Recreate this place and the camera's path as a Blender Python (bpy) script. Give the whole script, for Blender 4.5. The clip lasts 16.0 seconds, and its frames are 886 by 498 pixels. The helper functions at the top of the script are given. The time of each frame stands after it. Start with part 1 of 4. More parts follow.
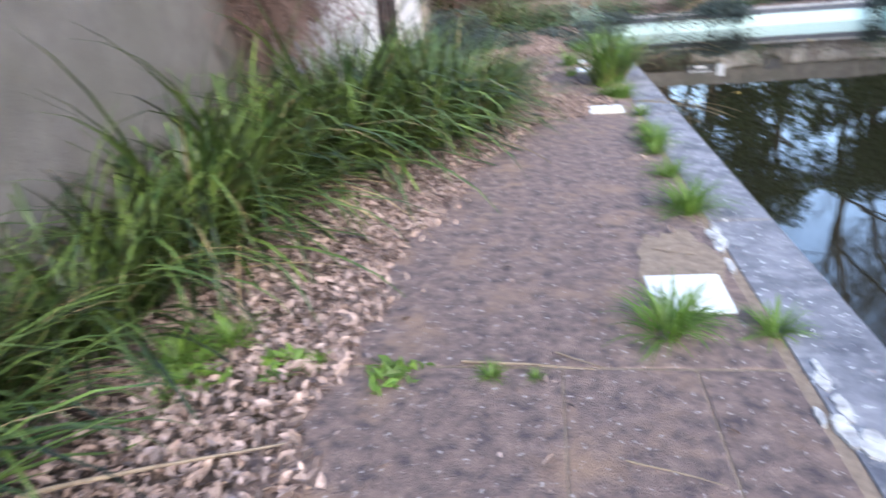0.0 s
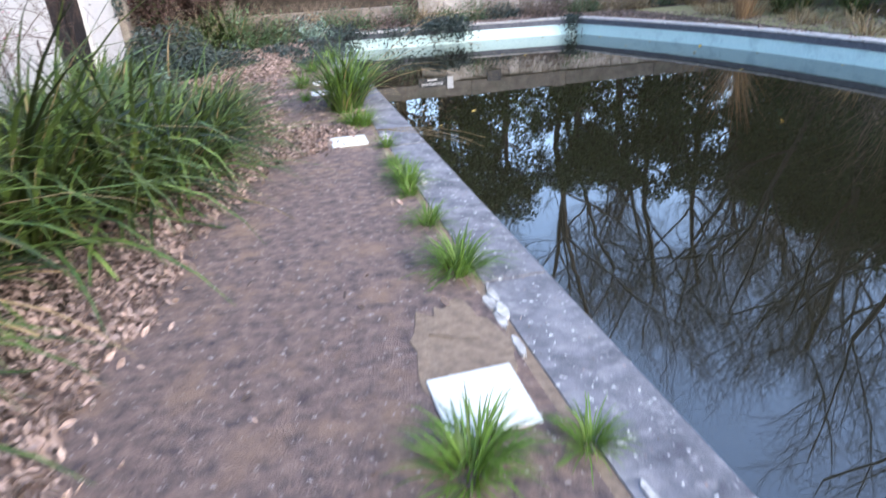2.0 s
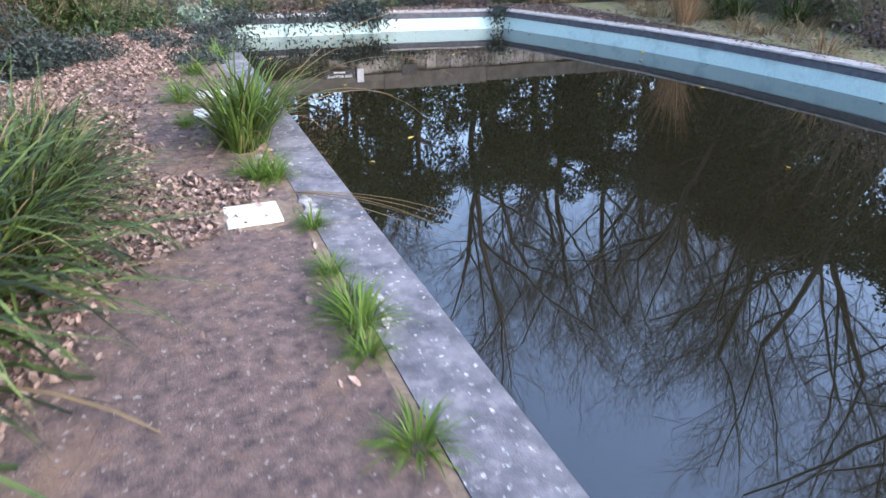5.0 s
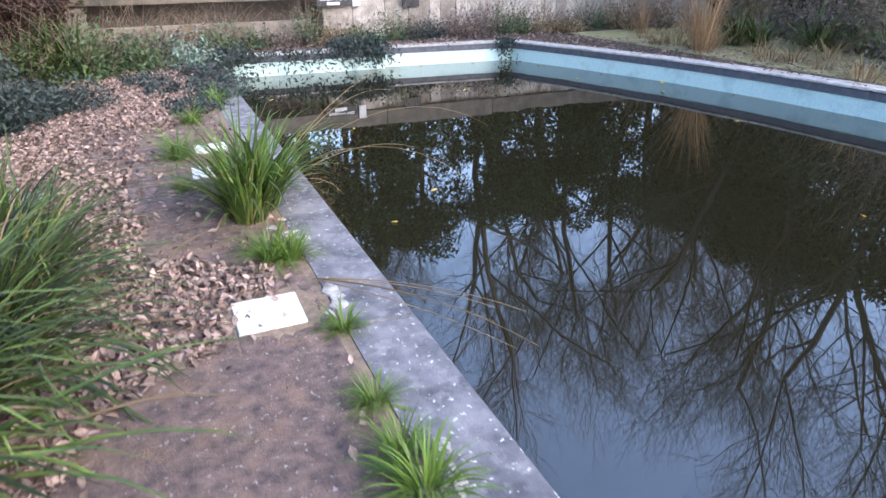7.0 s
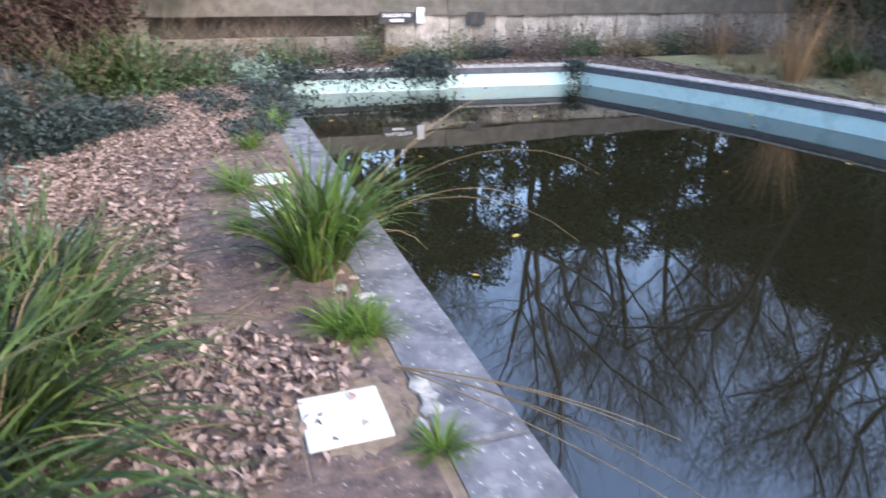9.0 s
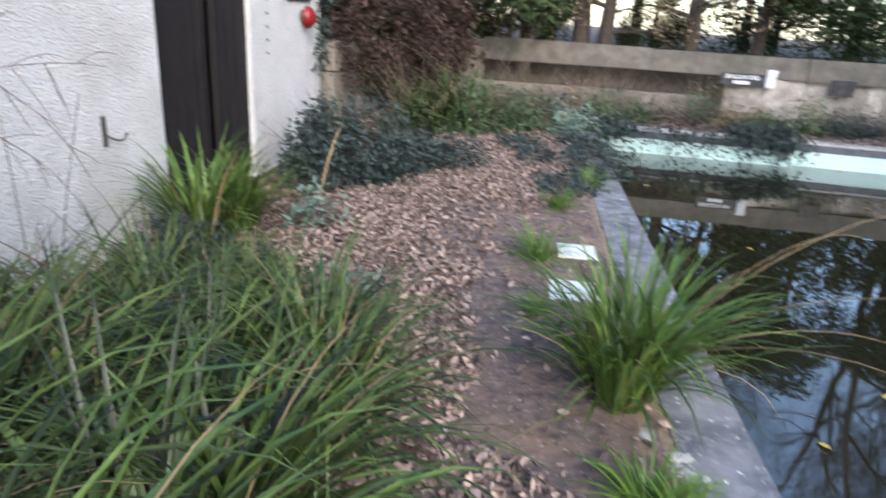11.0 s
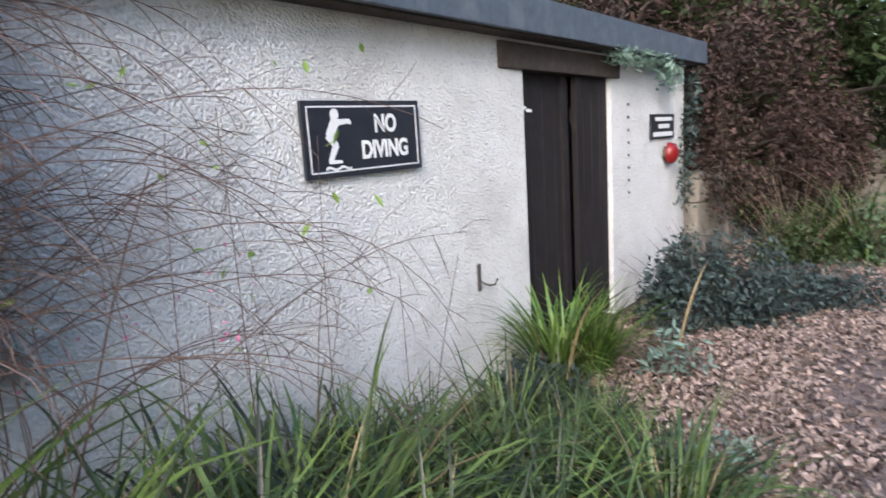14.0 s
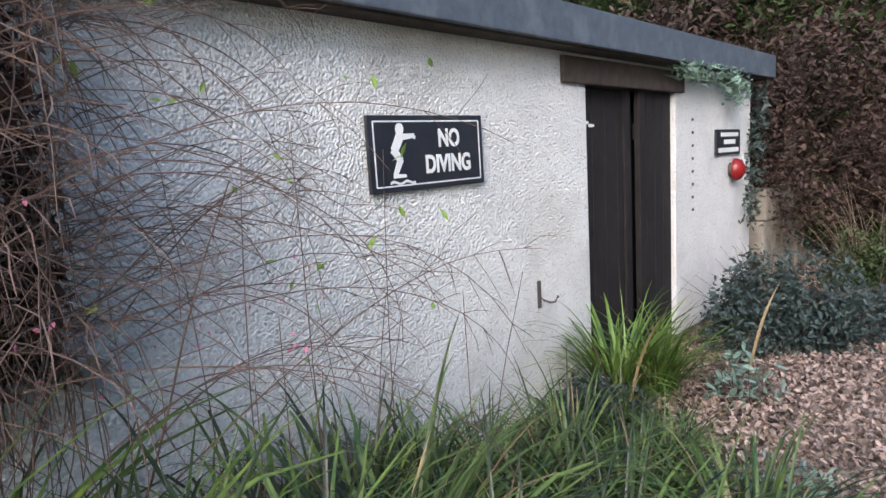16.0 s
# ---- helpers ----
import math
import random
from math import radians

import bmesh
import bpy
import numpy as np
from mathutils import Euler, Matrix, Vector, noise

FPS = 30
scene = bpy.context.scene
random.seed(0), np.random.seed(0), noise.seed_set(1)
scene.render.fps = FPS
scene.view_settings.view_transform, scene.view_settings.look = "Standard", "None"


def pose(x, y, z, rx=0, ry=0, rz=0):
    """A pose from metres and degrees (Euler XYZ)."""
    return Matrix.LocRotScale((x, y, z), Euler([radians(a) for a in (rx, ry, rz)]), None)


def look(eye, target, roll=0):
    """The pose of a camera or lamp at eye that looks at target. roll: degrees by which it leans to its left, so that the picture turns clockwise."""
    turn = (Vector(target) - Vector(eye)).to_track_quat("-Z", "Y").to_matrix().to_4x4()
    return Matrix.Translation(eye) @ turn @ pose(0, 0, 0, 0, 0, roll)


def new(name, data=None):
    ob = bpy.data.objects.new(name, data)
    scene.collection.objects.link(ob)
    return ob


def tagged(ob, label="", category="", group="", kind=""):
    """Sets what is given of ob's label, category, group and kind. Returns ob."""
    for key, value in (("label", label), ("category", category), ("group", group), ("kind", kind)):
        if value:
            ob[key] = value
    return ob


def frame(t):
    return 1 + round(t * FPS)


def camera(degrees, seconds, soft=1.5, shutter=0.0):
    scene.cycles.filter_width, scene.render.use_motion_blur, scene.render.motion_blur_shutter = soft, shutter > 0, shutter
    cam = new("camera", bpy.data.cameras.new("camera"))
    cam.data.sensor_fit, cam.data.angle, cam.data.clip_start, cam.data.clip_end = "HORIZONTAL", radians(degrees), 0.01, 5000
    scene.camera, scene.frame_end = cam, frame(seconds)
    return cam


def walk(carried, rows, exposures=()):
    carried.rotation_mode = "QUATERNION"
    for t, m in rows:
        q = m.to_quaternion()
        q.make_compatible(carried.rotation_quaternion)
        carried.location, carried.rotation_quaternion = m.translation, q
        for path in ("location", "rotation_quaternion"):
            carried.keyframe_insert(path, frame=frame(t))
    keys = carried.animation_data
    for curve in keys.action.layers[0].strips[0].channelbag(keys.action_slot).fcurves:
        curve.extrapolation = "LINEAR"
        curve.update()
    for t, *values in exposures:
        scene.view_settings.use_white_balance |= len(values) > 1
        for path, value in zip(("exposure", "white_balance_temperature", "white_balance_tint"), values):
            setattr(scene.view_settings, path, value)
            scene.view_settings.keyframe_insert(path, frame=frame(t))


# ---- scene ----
cam = camera(70.0, 16.0, shutter=0.8)
PATH = [
    (0, (-1.098, -3.145, 1.289), (-1.428, -1.346, 0.479), -5.4),
    (0.5, (-1.121, -3.003, 1.306), (-1.164, -1.225, 0.392), -4.9),
    (1, (-1.126, -2.821, 1.311), (-0.945, -1.061, 0.378), -4.6),
    (1.5, (-1.097, -2.63, 1.304), (-0.77, -0.872, 0.408), -4.6),
    (2, (-1.02, -2.37, 1.31), (-0.606, -0.601, 0.476), -3.2),
    (2.5, (-1.002, -2.11, 1.33), (-0.501, -0.335, 0.55), -0.9),
    (3, (-1.007, -1.85, 1.366), (-0.411, -0.097, 0.606), 0.2),
    (3.2, (-0.987, -1.765, 1.362), (-0.362, -0.024, 0.602), -0.3),
    (5.3, (-0.863, -0.407, 1.394), (-0.15, 1.225, 0.484), 1.1),
    (5.5, (-0.858, -0.31, 1.379), (-0.145, 1.329, 0.482), 1.0),
    (6, (-0.824, -0.134, 1.401), (-0.115, 1.523, 0.533), 0.6),
    (6.5, (-0.823, 0.009, 1.405), (-0.108, 1.674, 0.559), 0.0),
    (7, (-0.837, 0.17, 1.409), (-0.103, 1.834, 0.576), -0.4),
    (7.5, (-0.843, 0.326, 1.414), (-0.094, 1.986, 0.586), -1.1),
    (8, (-0.822, 0.504, 1.394), (-0.065, 2.167, 0.581), -1.2),
    (8.2, (-0.816, 0.574, 1.387), (-0.068, 2.244, 0.579), -0.9),
    (10.5, (-0.965, 1.483, 1.455), (-0.918, 3.337, 0.706), 3.2),
    (11, (-0.964, 1.589, 1.434), (-1.173, 3.451, 0.733), 3.8),
    (11.5, (-1.084, 1.618, 1.464), (-1.486, 3.462, 0.804), 2.3),
    (12, (-1.047, 1.643, 1.516), (-1.715, 3.408, 0.855), 0.0),
    (12.5, (-0.958, 1.632, 1.513), (-1.83, 3.321, 0.892), -1.4),
    (13, (-0.919, 1.633, 1.531), (-1.948, 3.268, 1.012), -2.2),
    (13.5, (-0.974, 1.681, 1.531), (-2.118, 3.271, 1.13), -3.2),
    (14, (-0.978, 1.7, 1.544), (-2.227, 3.226, 1.211), -3.5),
    (14.5, (-0.995, 1.7, 1.558), (-2.302, 3.18, 1.236), -3.6),
    (15, (-1.014, 1.685, 1.554), (-2.358, 3.134, 1.248), -3.5),
    (15.5, (-1.033, 1.679, 1.538), (-2.398, 3.113, 1.253), -3.6),
    (16, (-1.038, 1.678, 1.541), (-2.408, 3.108, 1.266), -3.3),
]
walk(cam, [(t, look(eye, target, roll)) for t, eye, target, roll in PATH],
     exposures=[(0, 2.55, 6350, 14), (3.2, 2.42, 6450, 16), (8.2, 2.48, 6500, 18), (10.7, 2.05, 6450, 11), (13, 2.08, 6500, 11), (15, 2.0, 6600, 11), (16, 1.95, 6600, 11)])

# ---- light ----
world = bpy.data.worlds.new("world")
scene.world = world
world.use_nodes = True
wn = world.node_tree
sky = wn.nodes.new("ShaderNodeTexSky")
sky.sky_type = "NISHITA"
sky.sun_disc = False
sky.sun_elevation = radians(32)
sky.sun_rotation = radians(150)
sky.dust_density = 0.8
wn.nodes["Background"].inputs["Strength"].default_value = 0.15
wn.links.new(sky.outputs[0], wn.nodes["Background"].inputs[0])
sun_data = bpy.data.lights.new("sun", "SUN")
sun_data.energy, sun_data.angle, sun_data.color = 0.9, radians(25), (1.0, 0.93, 0.84)
sun = new("sun", sun_data)
sun.matrix_world = look((0, 0, 0), (-math.sin(radians(150)), -math.cos(radians(150)), -math.tan(radians(32))))


# ---- materials ----
def mat(name, col, col2=None, scale=8.0, rough=0.8, bump=0.0, bump_scale=60.0, detail=6.0, third=None, third_scale=1.2,
        third_range=(0.5, 0.7), rand=0.0, island=False, metal=0.0, sss=0.0, dist=0.01, spec=0.5, speck=None, speck_scale=60, speck_range=(0.6, 0.68)):
    m = bpy.data.materials.new(name)
    m.use_nodes = True
    nt = m.node_tree
    p = nt.nodes["Principled BSDF"]
    p.inputs["Roughness"].default_value = rough
    p.inputs["Metallic"].default_value = metal
    p.inputs["Specular IOR Level"].default_value = spec
    tc = nt.nodes.new("ShaderNodeTexCoord").outputs["Object"]
    geo = nt.nodes.new("ShaderNodeNewGeometry")
    if not island and not rand:
        tc = geo.outputs["Position"]

    def mix(fac, a, b):
        n = nt.nodes.new("ShaderNodeMix")
        n.data_type = "RGBA"
        for sock, v in ((n.inputs[0], fac), (n.inputs[6], a), (n.inputs[7], b)):
            if hasattr(v, "links"):
                nt.links.new(v, sock)
            else:
                sock.default_value = v if isinstance(v, float) else (*v, 1)
        return n.outputs[2]

    def tex(s, d=detail):
        n = nt.nodes.new("ShaderNodeTexNoise")
        n.inputs["Scale"].default_value, n.inputs["Detail"].default_value = s, d
        n.inputs["Roughness"].default_value = 0.65
        nt.links.new(tc, n.inputs["Vector"])
        return n.outputs["Fac"]

    def ramp(v, lo, hi):
        n = nt.nodes.new("ShaderNodeMapRange")
        n.inputs["From Min"].default_value, n.inputs["From Max"].default_value = lo, hi
        nt.links.new(v, n.inputs["Value"])
        return n.outputs["Result"]

    c = mix(ramp(tex(scale), 0.35, 0.65), col, col2 or col)
    if third:
        c = mix(ramp(tex(third_scale), *third_range), c, third)
    if speck:
        c = mix(ramp(tex(speck_scale, 2.0), *speck_range), c, speck)
    if island or rand:
        v = geo.outputs["Random Per Island"] if island else nt.nodes.new("ShaderNodeObjectInfo").outputs["Random"]
        h = nt.nodes.new("ShaderNodeHueSaturation")
        nt.links.new(c, h.inputs["Color"])
        k = rand or 0.5
        n = nt.nodes.new("ShaderNodeMapRange")
        n.inputs["To Min"].default_value, n.inputs["To Max"].default_value = 1 - k, 1 + k
        nt.links.new(v, n.inputs["Value"])
        nt.links.new(n.outputs["Result"], h.inputs["Value"])
        c = h.outputs["Color"]
    nt.links.new(c, p.inputs["Base Color"])
    if bump:
        b = nt.nodes.new("ShaderNodeBump")
        b.inputs["Strength"].default_value, b.inputs["Distance"].default_value = bump, dist
        nt.links.new(tex(bump_scale), b.inputs["Height"])
        nt.links.new(b.outputs[0], p.inputs["Normal"])
    if sss:
        t = nt.nodes.new("ShaderNodeBsdfTranslucent")
        nt.links.new(c, t.inputs["Color"])
        mx = nt.nodes.new("ShaderNodeMixShader")
        mx.inputs[0].default_value = sss
        nt.links.new(p.outputs[0], mx.inputs[1])
        nt.links.new(t.outputs[0], mx.inputs[2])
        nt.links.new(mx.outputs[0], nt.nodes["Material Output"].inputs[0])
    return m


M_SLAB = mat("worn_concrete_slab", (0.36, 0.255, 0.21), (0.115, 0.089, 0.092), 15, 0.95, 1.0, 90, third=(0.40, 0.265, 0.185), third_scale=3.2, third_range=(0.52, 0.68), speck=(0.56, 0.48, 0.44), speck_scale=34, speck_range=(0.64, 0.68), dist=0.03, detail=14)
M_COPING = mat("grey_coping_concrete", (0.27, 0.27, 0.29), (0.095, 0.10, 0.118), 5, 0.9, 0.8, 110, third=(0.34, 0.34, 0.345), third_scale=11, third_range=(0.52, 0.7), speck=(0.66, 0.66, 0.64), speck_scale=30, speck_range=(0.64, 0.69), detail=9)
M_RIM = mat("pale_rim_concrete", (0.62, 0.60, 0.57), (0.38, 0.37, 0.35), 9, 0.85, 0.6, 60)
M_BAND = mat("dark_slate_band", (0.075, 0.08, 0.10), (0.13, 0.135, 0.15), 14, 0.7, 0.5, 50)
M_POOL = mat("turquoise_pool_paint", (0.64, 0.82, 0.77), (0.50, 0.71, 0.68), 34, 0.5, 0.3, 80, third=(0.33, 0.49, 0.48), third_scale=3, third_range=(0.55, 0.75))
M_FLOOR = mat("algae_pool_floor", (0.02, 0.025, 0.012), (0.03, 0.03, 0.015), 3, 0.9)
M_SOIL = mat("leafy_soil", (0.055, 0.038, 0.028), (0.14, 0.098, 0.074), 30, 1.0, 1.0, 60, third=(0.045, 0.042, 0.024), third_scale=0.8, dist=0.03)
M_TILE = mat("white_marker_tile", (0.80, 0.81, 0.76), (0.72, 0.74, 0.68), 12, 0.5, 0.1, 40, third=(0.55, 0.52, 0.42), third_scale=9, third_range=(0.62, 0.72))
M_MORTAR = mat("sandy_mortar", (0.31, 0.235, 0.165), (0.18, 0.13, 0.095), 22, 0.95, 0.8, 80)
M_WHITE_MORTAR = mat("white_flaking_mortar", (0.62, 0.61, 0.57), (0.26, 0.25, 0.24), 16, 0.9, 0.6, 60)
M_LEAF = mat("dead_leaf", (0.36, 0.27, 0.23), (0.19, 0.13, 0.105), 30, 0.8, rand=0.75, island=True, sss=0.1)
M_BLADE = mat("sedge_blade", (0.11, 0.155, 0.034), (0.017, 0.045, 0.013), 5, 0.4, rand=0.85, island=True, sss=0.14)
M_BLADE2 = mat("bright_grass_blade", (0.16, 0.26, 0.04), (0.10, 0.19, 0.035), 3, 0.5, rand=0.45, island=True, sss=0.35)
M_BLADE3 = mat("yellow_green_sedge_blade", (0.15, 0.225, 0.04), (0.055, 0.12, 0.028), 4, 0.42, rand=0.65, island=True, sss=0.28)
M_DRY = mat("dry_grass_blade", (0.36, 0.27, 0.14), (0.25, 0.17, 0.09), 3, 0.7, rand=0.4, island=True, sss=0.2)
M_ORANGE = mat("rusty_dry_stem", (0.36, 0.22, 0.11), (0.27, 0.15, 0.07), 3, 0.8, rand=0.5, island=True)
M_SHRUB = mat("grey_green_leaf", (0.06, 0.085, 0.075), (0.034, 0.052, 0.048), 3, 0.55, rand=0.55, island=True, sss=0.2)
M_SILVER = mat("silver_green_leaf", (0.26, 0.36, 0.30), (0.18, 0.28, 0.22), 3, 0.6, rand=0.3, island=True, sss=0.3)
M_EVER = mat("evergreen_leaf", (0.05, 0.07, 0.025), (0.026, 0.042, 0.016), 2, 0.6, rand=0.6, island=True, sss=0.06, spec=0.2)
M_BROWNLEAF = mat("brown_hanging_leaf", (0.082, 0.05, 0.042), (0.042, 0.03, 0.026), 2, 0.9, rand=0.55, island=True, sss=0.05, spec=0.15)
M_FRESH = mat("fresh_green_leaf", (0.28, 0.42, 0.08), (0.22, 0.36, 0.08), 5, 0.5, rand=0.25, island=True, sss=0.4)
M_DRYLEAF = mat("straw_brown_leaf", (0.33, 0.25, 0.15), (0.22, 0.17, 0.10), 2, 0.8, rand=0.4, island=True, sss=0.2)
M_STEM = mat("grey_dead_stem", (0.26, 0.2, 0.14), (0.15, 0.11, 0.08), 20, 0.8)
M_PINK = mat("pink_blossom", (0.6, 0.14, 0.28), (0.7, 0.25, 0.38), 40, 0.6, rand=0.2, island=True, sss=0.3)
M_BARK = mat("grey_brown_bark", (0.085, 0.065, 0.05), (0.05, 0.04, 0.032), 12, 0.95, 0.8, 30)
M_TWIG = mat("reddish_bare_twig", (0.15, 0.092, 0.075), (0.085, 0.058, 0.05), 20, 0.8)
M_DULL_WALL = mat("dull_brown_grey_wall", (0.17, 0.155, 0.14), (0.11, 0.10, 0.09), 3, 0.95, 0.8, 60, third=(0.13, 0.12, 0.10), third_scale=0.9, third_range=(0.45, 0.75))
M_VERGE = mat("rough_straw_turf", (0.46, 0.40, 0.22), (0.25, 0.27, 0.10), 5, 1.0, 1.0, 50, third=(0.33, 0.28, 0.16), third_scale=0.9, dist=0.03)
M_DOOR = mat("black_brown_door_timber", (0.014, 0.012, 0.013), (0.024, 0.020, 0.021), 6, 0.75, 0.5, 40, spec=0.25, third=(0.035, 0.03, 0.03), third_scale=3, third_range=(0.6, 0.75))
M_LINTEL = mat("rotten_brown_lintel", (0.075, 0.055, 0.045), (0.04, 0.03, 0.026), 12, 0.9, 0.8, 60)
M_FASCIA = mat("slate_grey_fascia", (0.085, 0.105, 0.135), (0.06, 0.075, 0.095), 14, 0.65, 0.4, 60, third=(0.13, 0.145, 0.17), third_scale=4)
M_SIGN = mat("black_sign_board", (0.014, 0.016, 0.024), (0.022, 0.025, 0.034), 8, 0.45)
M_WHITE = mat("white_sign_paint", (0.8, 0.8, 0.8), (0.72, 0.72, 0.72), 20, 0.5)
M_RED = mat("red_bell_enamel", (0.26, 0.012, 0.012), (0.18, 0.01, 0.01), 10, 0.35)
M_IRON = mat("rusted_iron", (0.10, 0.085, 0.075), (0.06, 0.05, 0.045), 30, 0.7, 0.4, 100)
M_PIPE = mat("grey_plastic_pipe", (0.5, 0.5, 0.5), (0.4, 0.4, 0.4), 10, 0.5)
M_PLANK = mat("weathered_grey_timber", (0.19, 0.165, 0.14), (0.11, 0.095, 0.08), 5, 0.9, 0.7, 40, third=(0.10, 0.10, 0.075), third_scale=2)
M_STONE = mat("pale_retaining_stone", (0.34, 0.30, 0.255), (0.18, 0.155, 0.13), 4, 0.9, 0.8, 25, third=(0.12, 0.11, 0.08), third_scale=1.3)
M_PANEL = mat("pale_weathered_panel", (0.52, 0.47, 0.42), (0.33, 0.29, 0.25), 7, 0.9, 0.6, 40, third=(0.2, 0.18, 0.14), third_scale=2.2, third_range=(0.55, 0.75), rand=0.3)
M_WEED = mat("mid_green_weed_leaf", (0.115, 0.185, 0.085), (0.06, 0.11, 0.055), 3, 0.55, rand=0.5, island=True, sss=0.3)
M_BRAMBLE = mat("purple_brown_bramble_leaf", (0.22, 0.165, 0.15), (0.12, 0.098, 0.09), 3, 0.75, rand=0.5, island=True, sss=0.2)
M_PAPER = mat("weathered_flat_roof_felt", (0.08, 0.085, 0.09), (0.12, 0.12, 0.12), 3, 0.9, 0.3, 40)


def roughcast():
    """Off-white roughcast render with a knobbly relief, shade painted into its pits and streaks of grime."""
    m = mat("white_roughcast", (0.79, 0.78, 0.775), (0.70, 0.69, 0.685), 2.5, 0.95, third=(0.46, 0.44, 0.41), third_scale=0.9, third_range=(0.52, 0.8), spec=0.2)
    nt = m.node_tree
    geo = nt.nodes.new("ShaderNodeNewGeometry")
    v = nt.nodes.new("ShaderNodeTexVoronoi")
    v.feature = "SMOOTH_F1"
    v.inputs["Scale"].default_value = 92
    n = nt.nodes.new("ShaderNodeTexNoise")
    n.inputs["Scale"].default_value, n.inputs["Detail"].default_value = 70, 6
    for t in (v, n):
        nt.links.new(geo.outputs["Position"], t.inputs["Vector"])
    a = nt.nodes.new("ShaderNodeMath")
    a.operation = "SUBTRACT"
    nt.links.new(n.outputs["Fac"], a.inputs[0])
    nt.links.new(v.outputs["Distance"], a.inputs[1])
    p = nt.nodes["Principled BSDF"]
    # shade between the lumps is put into the colour: low relief turns greyer
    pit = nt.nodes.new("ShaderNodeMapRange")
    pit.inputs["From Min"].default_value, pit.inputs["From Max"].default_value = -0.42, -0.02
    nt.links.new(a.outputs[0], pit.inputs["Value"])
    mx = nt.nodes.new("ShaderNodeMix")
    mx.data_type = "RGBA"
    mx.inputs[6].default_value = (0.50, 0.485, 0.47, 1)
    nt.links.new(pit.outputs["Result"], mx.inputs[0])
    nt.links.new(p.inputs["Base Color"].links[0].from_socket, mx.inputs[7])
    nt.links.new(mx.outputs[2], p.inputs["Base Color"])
    b = nt.nodes.new("ShaderNodeBump")
    b.inputs["Strength"].default_value, b.inputs["Distance"].default_value = 0.9, 0.016
    nt.links.new(a.outputs[0], b.inputs["Height"])
    nt.links.new(b.outputs[0], nt.nodes["Principled BSDF"].inputs["Normal"])
    return m


def water():
    m = bpy.data.materials.new("still_dark_water")
    m.use_nodes = True
    nt = m.node_tree
    p = nt.nodes["Principled BSDF"]
    p.inputs["Base Color"].default_value = (0.016, 0.015, 0.008, 1)
    p.inputs["Roughness"].default_value = 0.015
    p.inputs["IOR"].default_value = 2.2
    geo = nt.nodes.new("ShaderNodeNewGeometry")
    n = nt.nodes.new("ShaderNodeTexNoise")
    n.inputs["Scale"].default_value, n.inputs["Detail"].default_value = 1.4, 2
    nt.links.new(geo.outputs["Position"], n.inputs["Vector"])
    b = nt.nodes.new("ShaderNodeBump")
    b.inputs["Strength"].default_value, b.inputs["Distance"].default_value = 0.03, 0.05
    nt.links.new(n.outputs["Fac"], b.inputs["Height"])
    nt.links.new(b.outputs[0], p.inputs["Normal"])
    return m


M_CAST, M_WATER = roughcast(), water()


# ---- builders ----
def mesh(name, verts, faces, material):
    me = bpy.data.meshes.new(name)
    me.from_pydata([tuple(v) for v in verts], [], faces)
    me.materials.append(material)
    me.update()
    return me


def part(name, data, material=None, parent=None, label="", at=None):
    """Links a bmesh or a mesh as one object, under a thing or a part."""
    if isinstance(data, bmesh.types.BMesh):
        me = bpy.data.meshes.new(name)
        data.to_mesh(me)
        data.free()
        me.materials.append(material)
    else:
        me = data
    ob = new(name, me)
    if parent:
        ob.parent = parent
    if at is not None:
        ob.matrix_basis = at
    if label:
        tagged(ob, label)
    return ob


def box_bm(x0, x1, y0, y1, z0, z1, bevel=0.0, wobble=0.0, seed=0):
    bm = bmesh.new()
    bmesh.ops.create_cube(bm, size=1)
    rnd = random.Random(seed)
    for v in bm.verts:
        v.co = Vector(((x0 + x1) / 2 + v.co.x * (x1 - x0), (y0 + y1) / 2 + v.co.y * (y1 - y0), (z0 + z1) / 2 + v.co.z * (z1 - z0)))
        if wobble:
            v.co += Vector([rnd.uniform(-wobble, wobble) for _ in range(3)])
    if bevel:
        bmesh.ops.bevel(bm, geom=bm.edges[:], offset=bevel, segments=2, affect="EDGES", profile=0.6)
    return bm


def empty(name, label, category, m=None, group="", kind=""):
    ob = new(name)
    ob.empty_display_size = 0.1
    if m is not None:
        ob.matrix_basis = m
    return tagged(ob, label, category, group, kind)


def tube(verts, faces, pts, radii, sides=5):
    """Adds a tapered tube along pts to verts and faces."""
    base = len(verts)
    for i, p in enumerate(pts):
        d = (pts[min(i + 1, len(pts) - 1)] - pts[max(i - 1, 0)]).normalized()
        u = d.orthogonal().normalized()
        w = d.cross(u)
        for k in range(sides):
            a = 2 * math.pi * k / sides
            verts.append(p + (u * math.cos(a) + w * math.sin(a)) * radii[i])
    for i in range(len(pts) - 1):
        for k in range(sides):
            a, b = base + i * sides + k, base + i * sides + (k + 1) % sides
            faces.append((a, b, b + sides, a + sides))


def arc(start, heading, rise, length, droop, n=8, rnd=None, jitter=0.0):
    """Points of a stem that starts upward at the angle rise and bends down by droop degrees on its way."""
    pts, p, ang, h = [Vector(start)], Vector(start), rise, heading
    for i in range(n):
        if rnd:
            h += rnd.uniform(-jitter, jitter)
            ang += rnd.uniform(-jitter, jitter) * 0.6
        d = Vector((math.cos(h) * math.cos(ang), math.sin(h) * math.cos(ang), math.sin(ang)))
        p = p + d * length / n
        pts.append(p)
        ang -= radians(droop) / n * (0.5 + i / n)
    return pts


